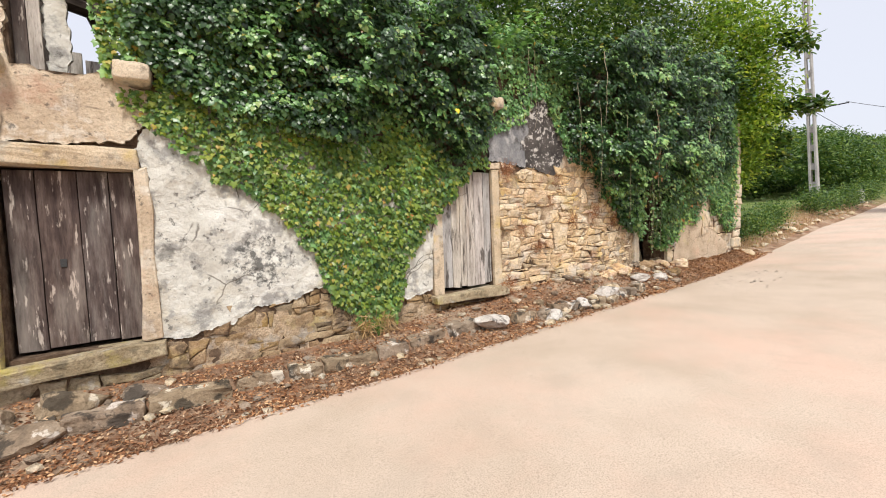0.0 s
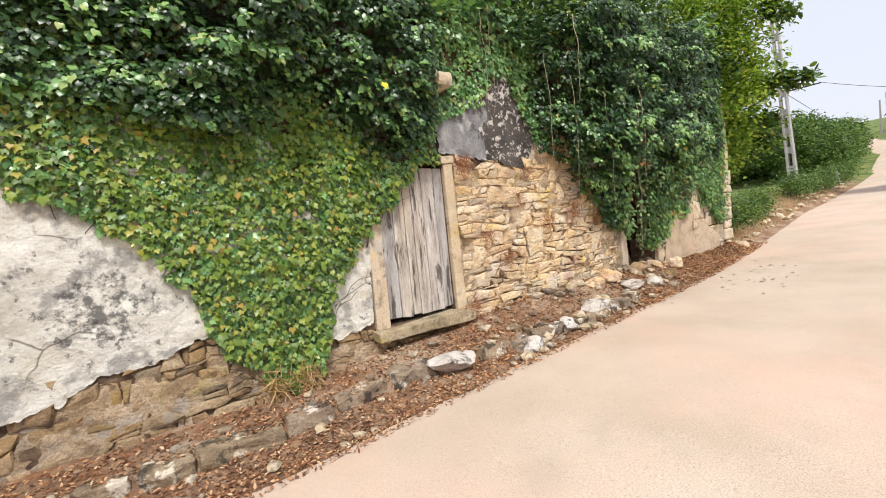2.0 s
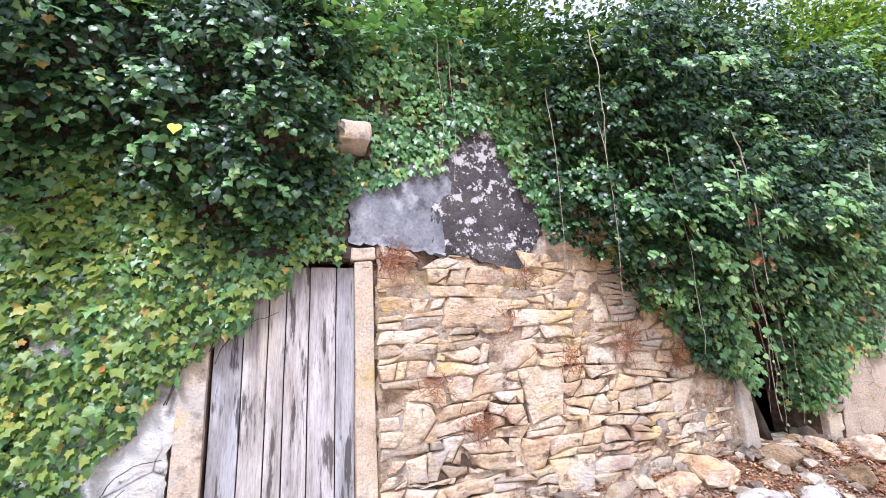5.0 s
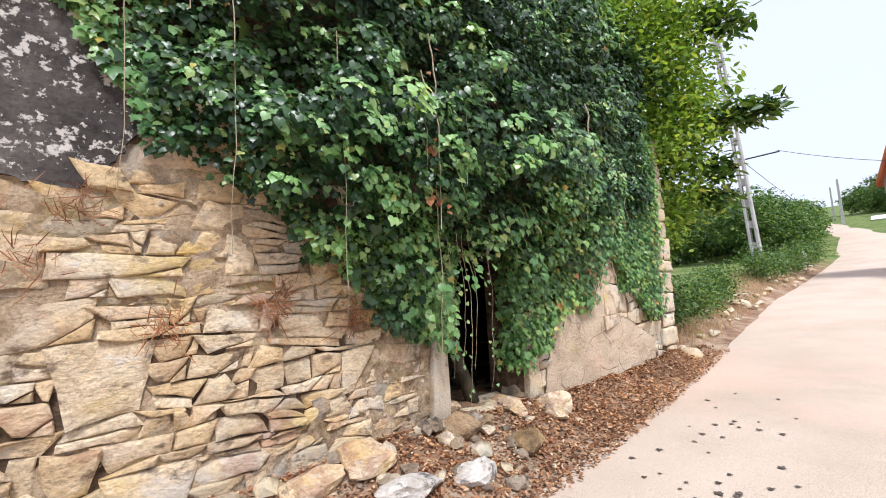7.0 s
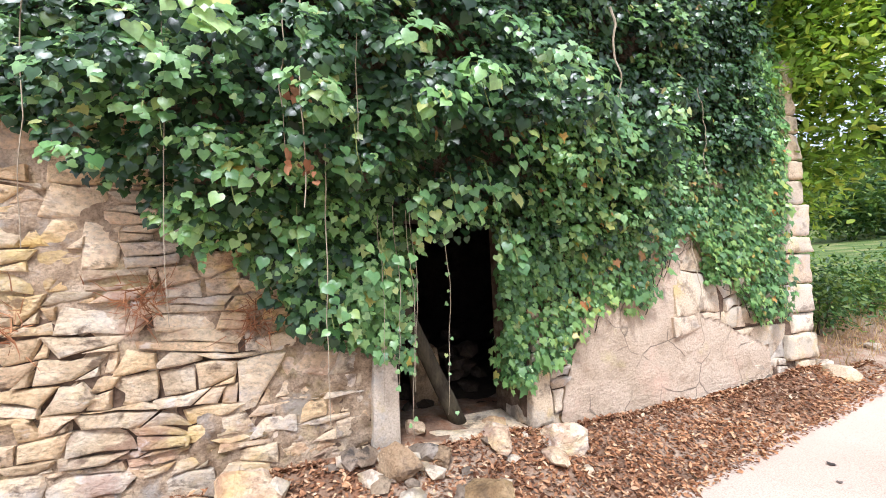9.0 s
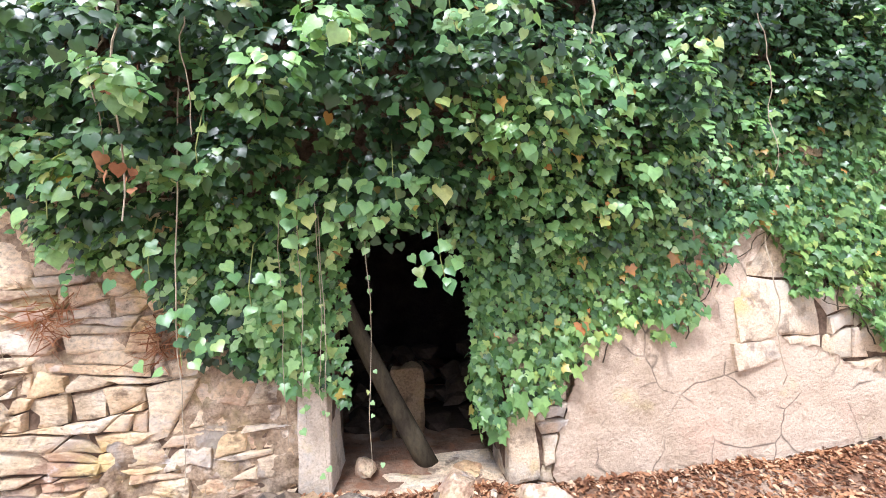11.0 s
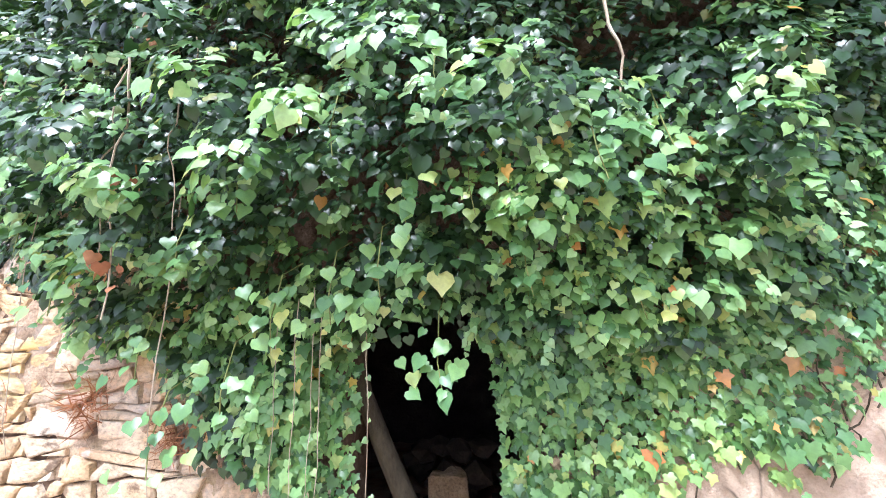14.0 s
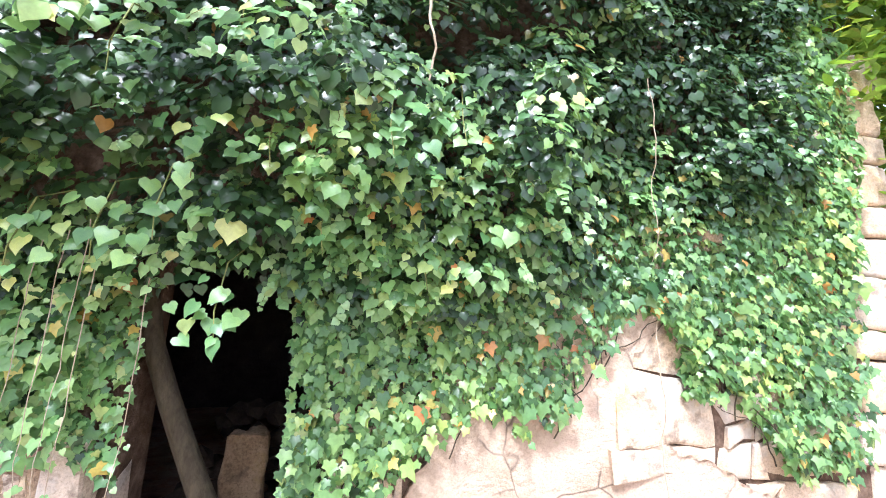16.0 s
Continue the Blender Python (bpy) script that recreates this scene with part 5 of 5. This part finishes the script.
litter(30000, -3.0, 13.0, 0.0, 1.1, 0.048, M_LITTER, "brown dead leaves strewn over the verge")
litter(9000, 7.0, 14.0, 0.0, 1.2, 0.058, M_LITTER, "brown dead leaves drifted along the wall foot")
_n = 40
_x, _y = rng.normal(9.6, 1.0, _n), rng.normal(3.55, 0.3, _n)
_y = np.minimum(_y, np.interp(_x, EDGE_X, EDGE_Y) - 0.1)
_z = np.array([road_z(a) + 0.05 * (1 - ((b - right_y(a)) / (edge_y(a) - right_y(a)) * 2 - 1) ** 2) + -0.004 for a, b in zip(_x, _y)])
tagged(leaves("fallen_leaves", np.stack([_x, _y, _z], 1), np.stack([rng.normal(0, 0.02, _n), rng.normal(0, 0.02, _n), np.ones(_n)], 1), rng.normal(0, 1, (_n, 3)), spread(0.03, 0.065, _n), FLAT_SHAPE, M_WETLEAF),
       "dark flat leaves stuck to the road", "dead leaves")


def loose(name, x, y, size, seed, material, label, sink=0.35, turn=0.0, group="", level=3):
    ob = part(name, rock(size, seed, level=level), material)
    ob.matrix_basis = pose(x, y, ground_z(x, y) + size[2] * (1 - sink), rng.uniform(-8, 8), rng.uniform(-8, 8), turn)
    return tagged(ob, label, "stone", group)


# a broken line of old edging stones along the bank
_x, _r = -2.2, random.Random(8)
while _x < 7.4:
    _l = _r.uniform(0.35, 0.85) if _x < 3.2 else _r.uniform(0.22, 0.48)
    _yy = kerb_y(_x + _l / 2) + _r.uniform(-0.03, 0.03)
    _za, _zb = ground_z(_x, _yy - 0.12) - 0.06, ground_z(_x + _l, _yy - 0.12) - 0.06
    _h = _r.uniform(0.18, 0.24)
    ob = part("edging_stone", block([(_x, _za), (_x + _l - 0.015, _zb), (_x + _l - 0.02, _zb + _h), (_x + 0.01, _za + _h + _r.uniform(-0.02, 0.02))], _yy - _r.uniform(0.05, 0.09), _yy + 0.16, 0.022, 0.035, 4), M_KERB)
    tagged(ob, "mossy edging stone half sunk in the bank", "stone", "edging stones")
    _x += _l + _r.choice((0.0, 0.01, 0.03) if _x < 3 else (0.02, 0.06, 0.3))
loose("white_rock", 3.62, 4.50, (0.27, 0.16, 0.13), 3.3, M_WHITE_ROCK, "large white stone lying on the verge", 0.3, 5)
for rx_, ry_, rs_, sd in ((4.68, 4.32, (0.16, 0.10, 0.09), 7), (6.2, 4.5, (0.28, 0.13, 0.09), 9), (5.5, 4.42, (0.26, 0.12, 0.09), 12), (7.5, 4.66, (0.24, 0.14, 0.08), 15), (7.95, 4.6, (0.17, 0.12, 0.08), 17), (6.9, 4.95, (0.2, 0.12, 0.1), 41), (7.3, 4.95, (0.22, 0.14, 0.12), 43), (6.3, 5.0, (0.18, 0.1, 0.1), 45)):
    loose("pale_rock", rx_, ry_, rs_, sd, M_WHITE_ROCK if sd < 40 else M_STONE, "pale weathered stone half buried in the verge", 0.62, (sd * 7) % 30 - 15)
for rx_, ry_, rs_, sd in ((8.72, 4.66, (0.16, 0.13, 0.10), 21), (9.3, 4.82, (0.11, 0.08, 0.06), 22), (9.0, 5.12, (0.2, 0.12, 0.06), 23), (8.5, 5.0, (0.1, 0.07, 0.05), 24), (9.1, 5.4, (0.10, 0.08, 0.05), 25), (8.42, 5.42, (0.11, 0.06, 0.07), 26), (9.45, 4.95, (0.16, 0.12, 0.12), 27), (8.2, 4.95, (0.15, 0.1, 0.1), 28),
                          (-2.1, 4.55, (0.3, 0.2, 0.16), 31), (-1.5, 4.75, (0.3, 0.18, 0.13), 32), (-0.9, 4.85, (0.26, 0.16, 0.12), 33), (-1.2, 4.5, (0.22, 0.14, 0.1), 34), (-0.4, 4.8, (0.2, 0.13, 0.09), 35), (-2.6, 4.5, (0.3, 0.2, 0.15), 36)):
    loose("fallen_stone", rx_, ry_, rs_, sd, (M_STONE if sd in (22, 23, 25, 26, 27) else M_BASE_STONE) if sd < 30 else M_KERB, "fallen building stone at the foot of the wall", 0.5 if sd < 30 else 0.75, sd * 11, "fallen stones")
_r = random.Random(17)
for _i in range(230):
    _x = _r.uniform(-2.8, 9.5) if _i < 140 else _r.uniform(4.3, 8.6)
    _yy = edge_y(_x) + _r.uniform(0.05, 1.05)
    _s = _r.uniform(0.018, 0.055) if _i < 140 else _r.uniform(0.025, 0.085)
    loose("pebble", _x, min(_yy, WY - 0.1), (_s * 1.3, _s, _s * 0.7), _r.random() * 90, M_PALE_STONE if _i % 2 else M_KERB, "small loose stone on the verge", 0.3, _r.uniform(0, 180), "pebbles", 1)

for _i in range(46):
    _x = _r.uniform(13.0, 34.0)
    _s = _r.uniform(0.04, 0.13)
    loose("pebble", _x, edge_y(_x) + _r.uniform(0.1, 0.9), (_s * 1.4, _s, _s * 0.7), _r.random() * 90, M_PALE_STONE, "pale loose stone along the lane's edge", 0.45, _r.uniform(0, 180), "pebbles", 2)
for _tx, _tz, _tn, _m, _say in ((4.42, 0.44, 90, M_WEED, "brown dried weed beside the door sill"), (1.95, 0.16, 120, M_STRAW, "dry grey-green grass under the ivy"), (2.25, 0.18, 120, M_STRAW, "dry grey-green grass under the ivy")):
    tuft("dry_weed", _tx, WY - 0.12, _tz, _tn, 0.20, _m, _say, "weed")

# leaning trunk and rubble in the doorway
_vs, _fs = tube([(8.88, 5.55, 0.38), (8.76, 5.52, 0.64), (8.63, 5.5, 0.92), (8.46, 5.48, 1.3), (8.33, 5.47, 1.62), (8.18, 5.5, 2.2), (8.15, 5.5, 2.9)], 0.075, 0.045, 10)
tagged(put("leaning_tree", _vs, _fs, M_BARK, smooth=True), "leaning bare tree trunk standing in the doorway", "tree")
tagged(part("standing_slab", box(8.60, 8.87, 6.03, 6.17, 0.40, 1.0, 0.04, 0.04, 3), M_BASE_STONE, smooth=True), "upright weathered stone slab inside the doorway", "stone")
_r = random.Random(23)
for _i in range(40):
    _s = _r.uniform(0.06, 0.15)
    # M_DARK puts the room's shade into the stones' colour.
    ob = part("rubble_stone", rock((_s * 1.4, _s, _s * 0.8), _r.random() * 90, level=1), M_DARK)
    _dy = _r.uniform(0.0, 1.4)
    ob.matrix_basis = pose(_r.uniform(8.2, 9.5), 6.0 + _dy, 0.45 + 0.5 * _dy / 1.4 * _r.random() + _r.uniform(0, 0.25) * (_dy > 0.4), 0, 0, _r.uniform(0, 180))
    tagged(ob, "rubble stone heaped inside the ruin", "stone", "rubble stones")


# ---- trees and bushes ----
def foliage(name, blobs, per, size, material, holder, shape=OVAL_SHAPE, kind="stuff"):
    """Leaves in uneven tufts round the given centres."""
    P, N, T, S = [], [], [], []
    for cx, cy, cz, r in blobs:
        tufts = max(8, int(per * r * r / 1.5))
        for _ in range(tufts):
            d = rng.normal(0, 1, 3)
            d /= np.linalg.norm(d)
            c = np.array((cx, cy, cz)) + d * r * rng.uniform(0.3, 1.08) * np.array((1, 1, 0.85))
            m = 9
            q = c + rng.normal(0, 0.16 * min(1.0, r) + 0.04, (m, 3))
            P.append(q)
            N.append(rng.normal(0, 0.55, (m, 3)) + np.array((0, -0.2, 0.8)))
            T.append(rng.normal(0, 0.7, (m, 3)) + d * 0.6 + np.array((0, 0, -0.6)))
            S.append(rng.uniform(size * 0.6, size * 1.2, m))
    return leaves(name, np.concatenate(P), np.concatenate(N), np.concatenate(T), np.concatenate(S), shape, material, holder, kind=kind)


def limb(holder, pts, r0, r1, name="limb"):
    vs, fs = tube(pts, r0, r1, 7)
    return put(name, vs, fs, M_BARK, holder, smooth=True)


def tree(base, top, blobs, per, size, material, label, r=0.14, shape=OVAL_SHAPE):
    holder = thing("tree", label, "tree")
    b, t = Vector(base), Vector(top)
    pts = [b.lerp(t, k / 6) + Vector((0.12 * fbm(k, base[0], 0, 0.6), 0.12 * fbm(k, 5, base[1], 0.6), 0)) for k in range(7)]
    limb(holder, pts, r, r * 0.45, "trunk")
    for i, (cx, cy, cz, rr) in enumerate(blobs):
        s = pts[3 + i % 4]
        e = Vector((cx, cy, cz))
        limb(holder, [s, s.lerp(e, 0.4) + Vector((0, 0, 0.25)), s.lerp(e, 0.75) + Vector((0, 0, 0.15)), e], r * 0.4, 0.012)
    foliage("crown", blobs, per, size, material, holder, shape)
    return holder


tree((13.9, 6.3, 0.5), (13.7, 6.0, 6.5), [(13.4, 5.3, 3.9, 0.8), (13.6, 5.0, 4.9, 0.85), (13.8, 5.2, 5.8, 0.9), (13.2, 5.7, 5.2, 0.9), (13.9, 5.3, 3.2, 0.75), (13.7, 4.85, 4.1, 0.55), (13.8, 5.0, 6.6, 0.9), (12.7, 5.6, 4.6, 0.7), (14.2, 6.2, 2.6, 0.7), (13.5, 5.6, 2.7, 0.6), (13.0, 5.9, 6.4, 1.0), (13.4, 5.9, 7.5, 1.0), (14.3, 5.7, 4.6, 0.9)],
     400, 0.13, M_TREE, "yellow-green leafy tree at the end of the wall", 0.12)
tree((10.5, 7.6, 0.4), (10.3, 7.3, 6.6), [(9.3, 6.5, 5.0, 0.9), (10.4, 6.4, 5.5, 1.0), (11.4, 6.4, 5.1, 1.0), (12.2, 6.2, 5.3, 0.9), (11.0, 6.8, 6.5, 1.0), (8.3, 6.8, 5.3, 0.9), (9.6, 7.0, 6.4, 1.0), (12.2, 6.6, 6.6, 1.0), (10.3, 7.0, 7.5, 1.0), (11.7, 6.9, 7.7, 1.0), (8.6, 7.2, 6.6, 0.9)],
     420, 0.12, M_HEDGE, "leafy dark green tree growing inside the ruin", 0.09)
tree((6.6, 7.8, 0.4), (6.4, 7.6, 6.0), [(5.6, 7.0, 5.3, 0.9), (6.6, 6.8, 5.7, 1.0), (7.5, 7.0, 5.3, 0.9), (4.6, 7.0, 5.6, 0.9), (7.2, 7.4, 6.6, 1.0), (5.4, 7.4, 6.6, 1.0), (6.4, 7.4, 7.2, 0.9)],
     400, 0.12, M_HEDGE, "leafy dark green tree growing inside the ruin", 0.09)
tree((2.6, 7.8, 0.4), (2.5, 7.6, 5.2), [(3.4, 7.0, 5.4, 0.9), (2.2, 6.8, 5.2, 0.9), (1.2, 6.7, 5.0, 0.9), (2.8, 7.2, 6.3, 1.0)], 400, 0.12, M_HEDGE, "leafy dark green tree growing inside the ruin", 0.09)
# a bough of large leaves reaching over the road
bough = thing("bough", "bough with large drooping green leaves over the verge", "branch")
limb(bough, [(14.2, 5.4, 4.4), (14.1, 4.8, 4.5), (14.0, 4.2, 4.4), (13.9, 3.75, 4.25)], 0.02, 0.006)
limb(bough, [(14.1, 5.2, 5.6), (14.0, 4.6, 5.9), (13.8, 4.1, 6.0)], 0.02, 0.006)
foliage("leaves", [(14.0, 4.5, 4.35, 0.24), (13.95, 4.1, 4.3, 0.22), (13.9, 3.75, 4.2, 0.2), (13.9, 4.2, 6.0, 0.3), (14.0, 4.6, 3.5, 0.25), (14.1, 4.7, 3.0, 0.25)], 500, 0.2, M_HEDGE, bough)


def bush(name, label, blobs, per, size, material, holder_kind=""):
    holder = thing(name, label, "bush", kind=holder_kind)
    for cx, cy, cz, r in blobs[:6]:
        g = ground_z(cx, cy) - 0.05
        limb(holder, [(cx, cy, g), (cx + 0.05, cy, (g + cz) / 2), (cx, cy - 0.05, cz)], 0.02, 0.008, "stem")
    foliage("leaves", blobs, per, size, material, holder)
    return holder


def row_blobs(xs, y0, y1, r, lift=0.6):
    out = []
    for i, x in enumerate(xs):
        y = y0 + (y1 - y0) * i / max(1, len(xs) - 1) + rng.normal(0, 0.12)
        rr = r * rng.uniform(0.8, 1.2)
        out.append((x, y, ground_z(x, y) + rr * lift, rr))
    return out


bush("hedge", "clipped dark green hedge beside the verge", row_blobs(np.arange(14.5, 20.0, 0.45), 5.9, 6.6, 0.48, 0.95), 420, 0.085, M_HEDGE)
bush("hedge", "low green hedge along the lane", row_blobs(np.arange(25.0, 38, 0.8), 7.0, 7.4, 0.62, 0.75), 300, 0.11, M_HEDGE)
bush("bush", "sunlit shrubs behind the wall's end", row_blobs(np.arange(14.2, 19, 0.7), 7.4, 8.8, 0.75, 0.8), 300, 0.10, M_TREE)
bush("bush", "dark bushes on the slope", row_blobs(np.arange(40, 62, 2.4), 11.0, 14.5, 2.2, 1.15), 120, 0.26, M_HEDGE)
bush("bush", "rounded trees on the slope in the distance", row_blobs(np.arange(40, 90, 4.0), 17, 20, 2.8, 0.9), 80, 0.35, M_HEDGE)
bush("bush", "overgrown bank beyond the lane", row_blobs(np.arange(43, 55, 1.9), 10.0, 11.8, 1.9, 1.0), 130, 0.24, M_HEDGE)
bush("bush", "overgrown bank beyond the lane", row_blobs(np.arange(46, 66, 2.0), 10.0, 12.0, 1.6, 0.8), 120, 0.22, M_HEDGE)
for xa, ya, xb, yb, rr in ((50, 16, 84, 28, 3.2), (60, 30, 140, 40, 6), (90, -10, 160, 16, 5)):
    k = np.linspace(0, 1, 12)
    bl = [(xa + (xb - xa) * t, ya + (yb - ya) * t + rng.normal(0, 1.5), ground_z(xa + (xb - xa) * t, ya + (yb - ya) * t) + rr * 0.7, rr * rng.uniform(0.7, 1.2)) for t in k]
    bush("bush", "distant wooded hillside", bl, 26, 0.6, M_HEDGE, "stuff")
bush("bush", "line of dusty green trees up the lane", row_blobs(np.arange(56, 104, 3.4), 11.0, 20.5, 2.1, 0.9), 90, 0.3, M_HEDGE)
# dry grass on the bank beyond the wall
_n = 7000
_x = spread(13.3, 30, _n)
_y = np.interp(_x, EDGE_X, EDGE_Y) + 0.25 + rng.beta(1.2, 2.0, _n) * 2.6
_z = np.array([ground_z(a, b) for a, b in zip(_x, _y)])
tagged(leaves("dry_grass", np.stack([_x, _y, _z], 1), np.stack([rng.normal(0, 1, _n), rng.normal(-1, 0.4, _n), spread(0, 0.3, _n)], 1), np.stack([rng.normal(0, 0.4, _n), rng.normal(0, 0.4, _n), np.ones(_n)], 1), spread(0.08, 0.22, _n), BLADE_SHAPE, M_STRAW),
       "dry yellow grass on the bank", "grass")

# ---- the barn across the lane ----
barn = thing("house", "old grey rendered barn with a red tiled roof", "house")
barn.matrix_basis = pose(29.25, 3.12, 0, 0, 0, 24.9)
HALF, LONG, BZ, EAVE, RIDGE = 1.40, 8.0, 0.7, 5.15, 6.6
bm = bmesh.new()
_prof = [(-HALF, BZ), (HALF, BZ), (HALF, EAVE), (0, RIDGE), (-HALF, EAVE)]
_f, _b = [bm.verts.new((x, 0, z)) for x, z in _prof], [bm.verts.new((x, -LONG, z)) for x, z in _prof]
bm.faces.new(_f), bm.faces.new(_b[::-1])
for i in range(5):
    bm.faces.new((_f[i], _b[i], _b[(i + 1) % 5], _f[(i + 1) % 5]))
bmesh.ops.recalc_face_normals(bm, faces=bm.faces)
part("wall", bm, M_RENDER, barn)
slope = (RIDGE - EAVE) / HALF
for sgn in (-1, 1):
    ex = sgn * (HALF + 0.22)
    ez = RIDGE - slope * (HALF + 0.22)
    roof = put("roof", [(0, 0.15, RIDGE + 0.12), (0, -LONG, RIDGE + 0.12), (ex, -LONG, ez + 0.12), (ex, 0.15, ez + 0.12), (0, 0.15, RIDGE + 0.02), (0, -LONG, RIDGE + 0.02), (ex, -LONG, ez + 0.02), (ex, 0.15, ez + 0.02)],
               [(0, 1, 2, 3), (4, 7, 6, 5), (0, 3, 7, 4), (1, 5, 6, 2), (3, 2, 6, 7), (0, 4, 5, 1)], M_TILE, barn, "red clay tiles")
    yy = 0.10
    while yy > -LONG:
        vs, fs = tube([(0, yy, RIDGE + 0.13), (ex * 0.4, yy, RIDGE + 0.13 - abs(ex) * 0.4 * slope), (ex * 0.8, yy, RIDGE + 0.13 - abs(ex) * 0.8 * slope), (ex, yy, ez + 0.13)], 0.09, 0.10, 8)
        put("roof_tile", vs, fs, M_TILE, roof, smooth=True)
        yy -= 0.26
part("window", box(-0.35, -0.05, -0.05, 0.03, 3.75, 4.75, 0.01), M_BEAM, barn, "small dark shuttered window")
part("window_sill", box(-0.42, 0.02, -0.02, 0.07, 3.66, 3.745, 0.01), M_RENDER, barn)
# no opening is cut: the panel's dark colour stands for the shaded inside
part("doorway", box(-1.43, -1.395, -2.4, -1.2, 1.3, 3.2, 0.0), M_BEAM, barn, "dark panel standing in for an open doorway's shade")
part("porch_roof", box(-2.6, -1.41, -3.0, -0.25, 4.0, 4.12, 0.02, 0.04, 3), M_RENDER, barn, "lean-to roof of old grey tiles")
part("porch_post", box(-2.5, -2.3, -0.6, -0.4, 0.7, 4.0, 0.02), M_RENDER, barn)

# ---- poles and wires ----
def pole(x, y, h, r, label, lean=0.0, rungs=0):
    """A concrete ladder pole: two tapering flanges joined by rungs, or a plain post where it is far."""
    z = ground_z(x, y) - 0.2
    holder = thing("utility_pole", label, "pole", "utility poles", at=(0, 0, 0))
    for side in ((-1, 1) if rungs else (0,)):
        half, off = (r * 0.28 if rungs else r), side * r * 0.72
        bm = bmesh.new()
        low = [bm.verts.new((x + sx * r * 0.8, y + off + sy * half, z)) for sx, sy in ((-1, -1), (1, -1), (1, 1), (-1, 1))]
        high = [bm.verts.new((x + sx * r * 0.5, y + lean + (off + sy * half) * 0.6, z + h)) for sx, sy in ((-1, -1), (1, -1), (1, 1), (-1, 1))]
        bm.faces.new(high)
        for i in range(4):
            bm.faces.new((low[i], low[(i + 1) % 4], high[(i + 1) % 4], high[i]))
        bmesh.ops.bevel(bm, geom=list(bm.edges), offset=0.012, segments=1, affect="EDGES")
        part("flange" if rungs else "post", bm, M_CONCRETE, holder)
    for k in range(rungs):
        f = (k + 0.5) / rungs
        yy, w = y + lean * f, r * 0.5 * (1 - 0.4 * f)
        part("rung", box(x - r * 0.5, x + r * 0.5, yy - w, yy + w, z + h * f - 0.16, z + h * f + 0.16, 0.01), M_CONCRETE, holder)
    return holder, z + h


def wire(a, b, sag, r=0.012):
    a, b = Vector(a), Vector(b)
    pts = [a.lerp(b, k / 12) - Vector((0, 0, sag * 4 * (k / 12) * (1 - k / 12))) for k in range(13)]
    vs, fs = tube(pts, r, r, 4)
    return tagged(put("cable", vs, fs, M_WIRE), "thin black overhead cable", "cable", "cables")


p1, ptop = pole(27.0, 7.36, 13.0, 0.19, "pale grey concrete utility pole on the bank", 0.6, 14)
part("bracket", box(26.98, 27.03, 6.2, 7.4, 6.55, 6.60), M_WIRE, p1)
pole(95.0, 12.6, 7.5, 0.2, "far concrete utility pole beside the lane")
pole(130.0, 18.0, 7.5, 0.2, "far concrete utility pole beside the lane")
wire((27.0, 6.3, 6.65), (28.6, 2.75, 5.4), 0.1)
wire((27.0, 7.4, 6.4), (95.0, 12.6, 9.5), 1.0)
_bx = 33.0
part_ = tagged(part("meter_cabinet", box(_bx, _bx + 0.8, 7.0, 7.5, ground_z(_bx, 7.2) - 0.1, ground_z(_bx, 7.2) + 0.75, 0.03), M_CONCRETE), "grey concrete meter cabinet beside the lane", "cabinet")
far = thing("house", "low white house far up the lane", "house")
part("wall", box(95, 99, 7.0, 9.4, 5.0, 8.8, 0.02), M_WHITEPAINT, far)
part("roof", block([(94.7, 8.8), (99.3, 8.8), (98, 9.5), (96, 9.5)], 6.8, 9.6, 0.02, 0.0, 1), M_WHITEPAINT, far)

# ---- the roofless upper room seen through the window ----
for i, (xa, ya, za, xb, yb, zb, rr) in enumerate(((-1.9, 5.9, 4.25, 1.0, 6.3, 3.75, 0.09), (-1.6, 5.6, 4.5, 0.6, 8.6, 4.0, 0.07), (-1.2, 5.9, 4.35, 0.4, 6.6, 4.25, 0.06), (-2.4, 6.4, 4.6, 1.2, 7.4, 4.3, 0.08), (-0.9, 5.7, 4.45, -0.6, 8.8, 3.95, 0.06))):
    vs, fs = tube([(xa, ya, za), ((xa + xb) / 2, (ya + yb) / 2, (za + zb) / 2 - 0.03), (xb, yb, zb)], rr, rr * 0.85, 7)
    tagged(put("roof_beam", vs, fs, M_BEAM), "fallen dark roof beam in the roofless room", "beam", "roof beams")
shutter = thing("shutter", "brown-grey wooden shutter standing open in the upper window", "shutter")
for i in range(2):
    part("plank", box(-1.19 + 0.10 * i, -1.095 + 0.10 * i, WY + 0.12, WY + 0.15, 3.06, 4.33, 0.004), M_GREY_WOOD if i else M_DARK_WOOD, shutter)
plaster("plaster", [(-0.99, 3.06), (-0.84, 3.06), (-0.80, 3.5), (-0.86, 4.33), (-0.99, 4.33)], M_WHITE, "pale plastered reveal of the upper window", front=WY + 0.16, back=WY + 0.22, ragged=0.02, seed=41)
tagged(part("floor_upper", box(-8.9, 1.2, 5.75, 9.0, 2.7, 2.85, 0.0, 0.02, 6), M_BEAM), "rotten upper floor boards", "floor", kind="structure")
for i in range(5):
    x = -1.25 + 0.17 * i
    part_ = tagged(part("board", box(x, x + 0.14, 6.9, 6.94, 2.85, 3.75 + 0.08 * (i % 2), 0.005), M_GREY_WOOD), "loose grey board standing in the upper room", "board", "loose boards")
